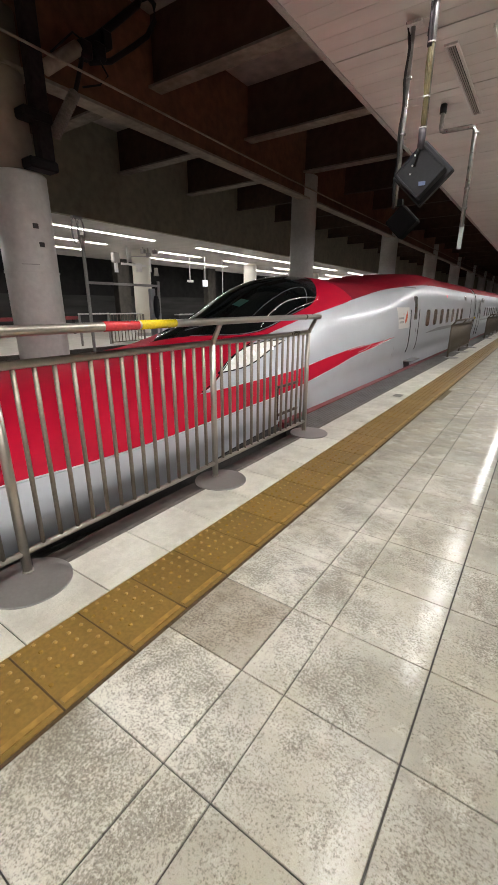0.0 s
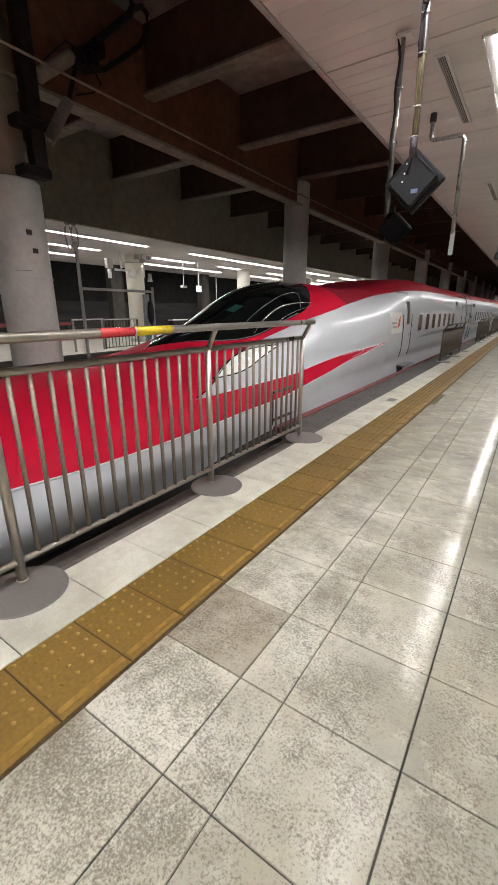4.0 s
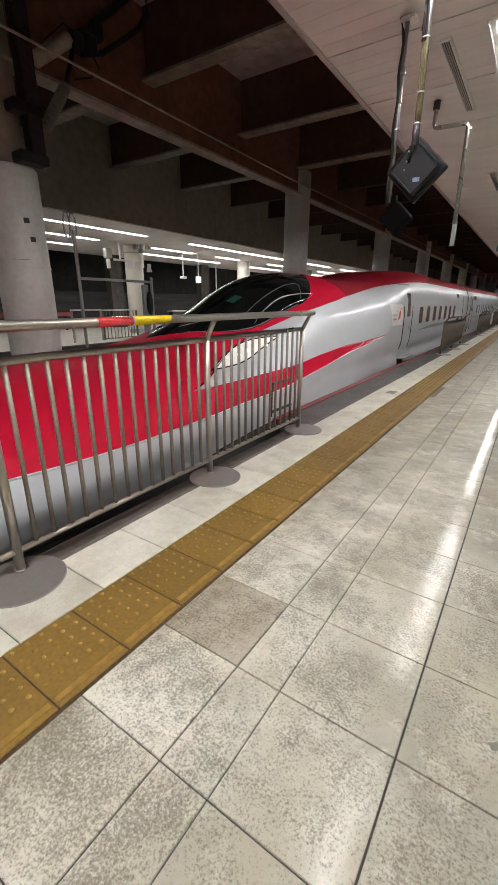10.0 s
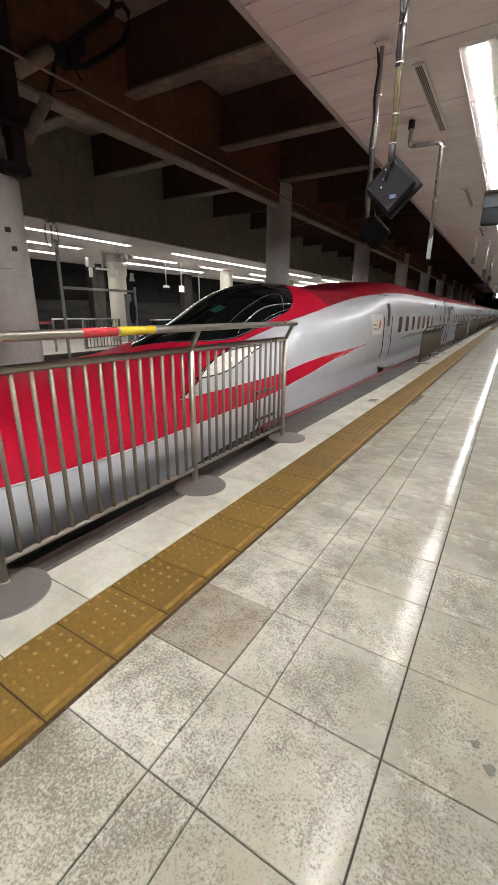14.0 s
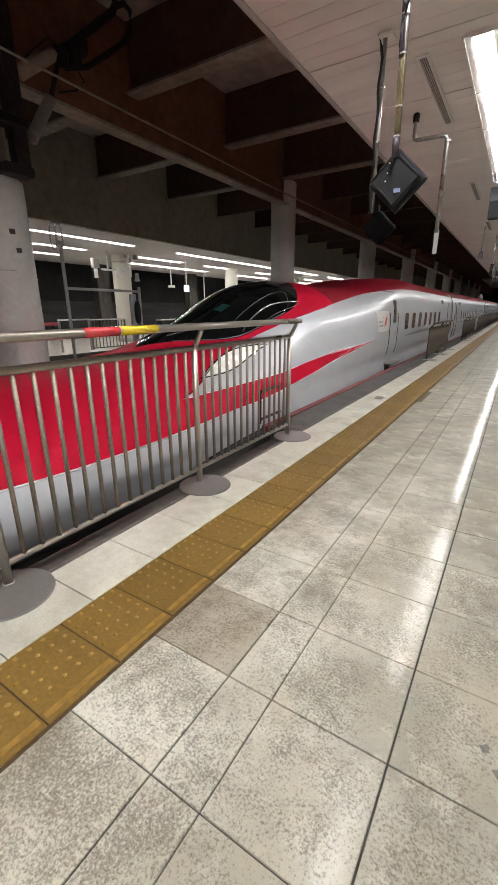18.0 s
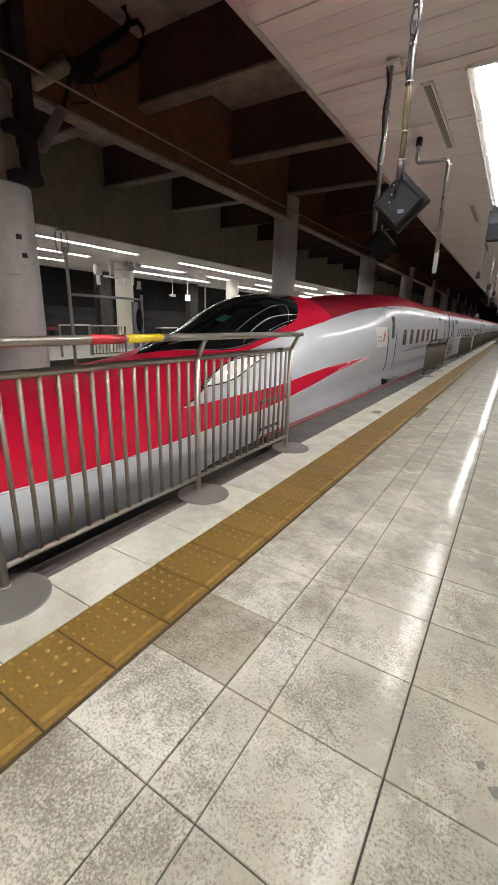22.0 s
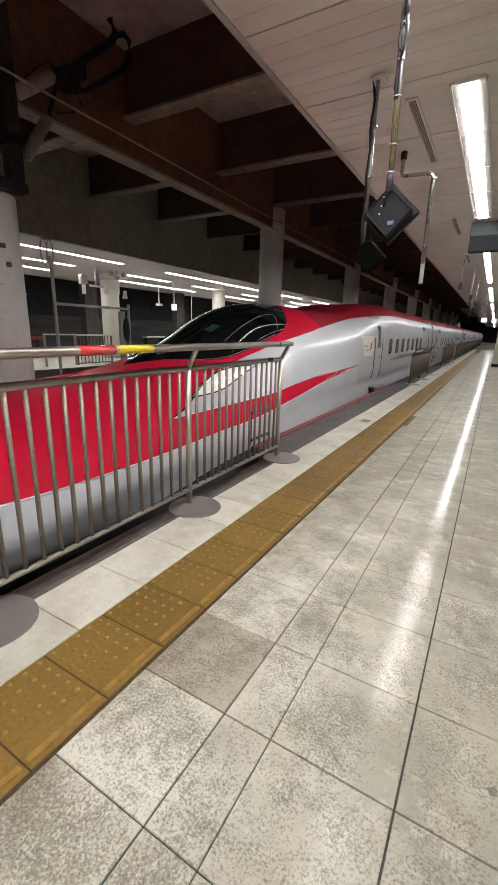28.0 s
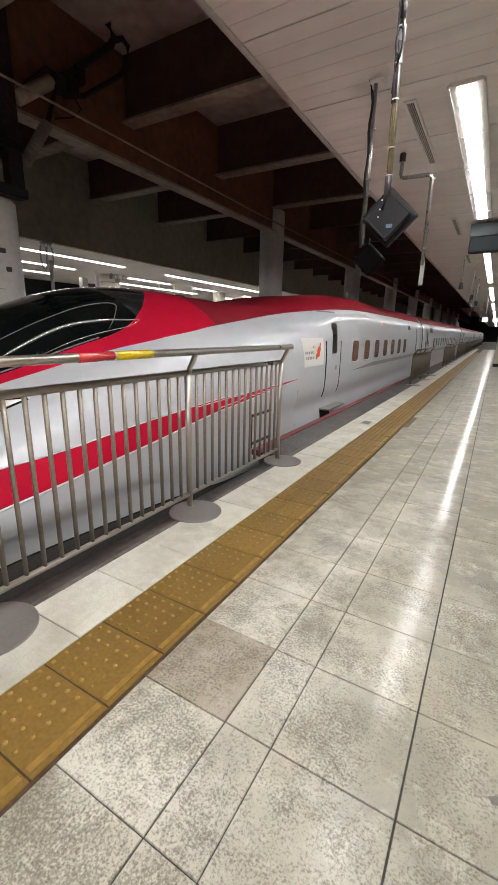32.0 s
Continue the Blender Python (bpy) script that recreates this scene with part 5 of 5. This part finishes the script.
# ---- paving, piece by piece ----
def tile_mesh(name, w, l, mat, gap=0.004, left=None, right=None):
    bm = boxed((left or gap) / 2, w - (right or gap) / 2, gap / 2, l - gap / 2, -0.0075, 0.0)
    top = [e for e in bm.edges if all(v.co.z > -0.001 for v in e.verts)]
    bmesh.ops.bevel(bm, geom=top, offset=0.002, segments=1, affect="EDGES")
    me = bpy.data.meshes.new(name)
    bm.to_mesh(me)
    bm.free()
    me.materials.append(mat)
    return me


def lay(name, me, spots, parent):
    for x, y in spots:
        ob = new(name, me)
        ob.location = (x, y, 0)
        ob.parent = parent


def tactile_mesh():
    w, l = 0.385, 0.298
    bm = boxed(0.003, w - 0.003, 0.004, l - 0.004, -0.0075, 0.0)
    for i in range(5):
        for j in range(5):
            x, y = 0.025 + 0.0577 * i, 0.0265 + 0.0592 * j
            rings = [(0.0098, 0.0), (0.0072, 0.0042), (0.0038, 0.0054)]
            rs = [[bm.verts.new((x + r * math.cos(a * math.pi / 4), y + r * math.sin(a * math.pi / 4), z)) for a in range(8)] for r, z in rings]
            for a, b in zip(rs, rs[1:]):
                for k in range(8):
                    bm.faces.new((a[k], a[(k + 1) % 8], b[(k + 1) % 8], b[k])).material_index = 1
            bm.faces.new(rs[-1]).material_index = 1
    box(bm, 0.336, 0.360, 0.012, l - 0.012, 0.0, 0.005, mat=2)
    me = bpy.data.meshes.new("tactile_tile")
    bm.to_mesh(me)
    bm.free()
    for m in (M_TACTILE, M_TACTILE_TOP, M_TACTILE_BAR):
        me.materials.append(m)
    return me


def joined(name, mesh_spots, mats, parent):
    """The far pieces of a paving, as one part."""
    verts, faces, idx = [], [], []
    for me, spots in mesh_spots:
        vs = [tuple(v.co) for v in me.vertices]
        fs = [(tuple(p.vertices), p.material_index) for p in me.polygons]
        for x, y in spots:
            o = len(verts)
            verts += [(a + x, b + y, c) for a, b, c in vs]
            faces += [tuple(i + o for i in f) for f, _ in fs]
            idx += [i for _, i in fs]
    me = bpy.data.meshes.new(name)
    me.from_pydata(verts, [], faces)
    me.polygons.foreach_set("material_index", idx)
    for m in mats:
        me.materials.append(m)
    ob = new(name, me)
    ob.parent = parent
    ob["kind"] = "stuff"
    return ob


near_rows, far_rows = range(-3, 14), [k for k in range(-20, 120) if not -3 <= k < 14]
tile_kinds = {}
JOINTS = {0.38: 0.006, 0.563: 0.0046, 0.963: 0.0064}
far_spots = []
for x0, x1 in zip(COLS, COLS[1:]):
    w, left, right = round(x1 - x0, 3), JOINTS.get(round(x0, 3), 0.0046), JOINTS.get(round(x1, 3), 0.0046)
    kind = (w, left, right)
    if kind not in tile_kinds:
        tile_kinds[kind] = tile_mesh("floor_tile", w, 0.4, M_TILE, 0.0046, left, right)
    if x0 < 2.9:
        darker = [k for k in near_rows if x0 < 0.1 and k == 1]
        lay("floor_tile", tile_kinds[kind], [(x0, 0.4 * k) for k in near_rows if k not in darker], floor)
        if darker:
            lay("floor_tile", tile_mesh("floor_tile", w, 0.4, M_DUSTY_TILE, 0.0046, left, right), [(x0, 0.4 * k) for k in darker], floor)
        far_spots.append((tile_kinds[kind], [(x0, 0.4 * k) for k in far_rows]))
    else:
        far_spots.append((tile_kinds[kind], [(x0, 0.4 * k) for k in range(-20, 120)]))
joined("far_paving", far_spots, [M_TILE], floor)
white = tile_mesh("edge_tile", 0.370, 0.4, M_WHITE_TILE, 0.006)
lay("edge_tile", white, [(-0.768, 0.4 * k) for k in range(-2, 30)], floor)
joined("far_edge_paving", [(white, [(-0.768, 0.4 * k) for k in list(range(-20, -2)) + list(range(30, 120))])], [M_WHITE_TILE], floor)
tact = tactile_mesh()
lay("tactile_tile", tact, [(-0.3975, -0.072 + 0.298 * k) for k in range(-3, 36)], floor)
joined("far_tactile_paving", [(tact, [(-0.3975, -0.072 + 0.298 * k) for k in list(range(-20, -3)) + list(range(36, 130))])],
       [M_TACTILE, M_TACTILE_TOP, M_TACTILE_BAR], floor)


# spots and a slot plate on the floor
def spot(x, y, r, mat, name, label, category):
    bm = bmesh.new()
    pts = [(x + r * (1 + 0.25 * math.sin(3 * a + x * 9) + 0.12 * math.sin(5 * a)) * math.cos(a), y + r * (1 + 0.2 * math.cos(2 * a + y * 7)) * math.sin(a)) for a in [k * math.pi / 12 for k in range(24)]]
    lo, hi = [bm.verts.new((*p, 0.0)) for p in pts], [bm.verts.new((*p, 0.0012)) for p in pts]
    bm.faces.new(hi)
    for k in range(24):
        bm.faces.new((lo[k], lo[(k + 1) % 24], hi[(k + 1) % 24], hi[k]))
    return tagged(mesh_object(name, bm, mat), label, category, kind="structure")


for x, y, r in (((1.208, 0.608, 0.014), (1.251, 0.544, 0.017))):
    spot(x, y, r, M_SPOT, "floor_stain", "dark grey dried spot on a paving tile", "stain")
slot = tagged(mesh_object("slot_plate", boxed(-0.60, -0.48, 5.64, 5.84, 0.0, 0.002), M_SPOT), "small dark plate set in the pale edge tiles", "plate", kind="structure")
tagged(mesh_object("floor_patch", boxed(0.002, 0.07, 5.75, 6.6, 0.0, 0.0015), M_CABLE_TAN), "worn brown patch beside the tactile strip", "patch", kind="structure")


# ---- what moves ----
def motions():
    ride = [(0, 0), (27.9, 0), (28.3, -0.015), (28.6, -0.09), (29, -0.22), (29.5, -0.47), (30, -0.83), (30.5, -1.28), (31, -1.85), (31.5, -2.52), (32, -3.30)]
    for car in CARS:
        x, y, z = car.location
        walk(car, [(t, pose(x, y + d, z)) for t, d in ride])


motions()
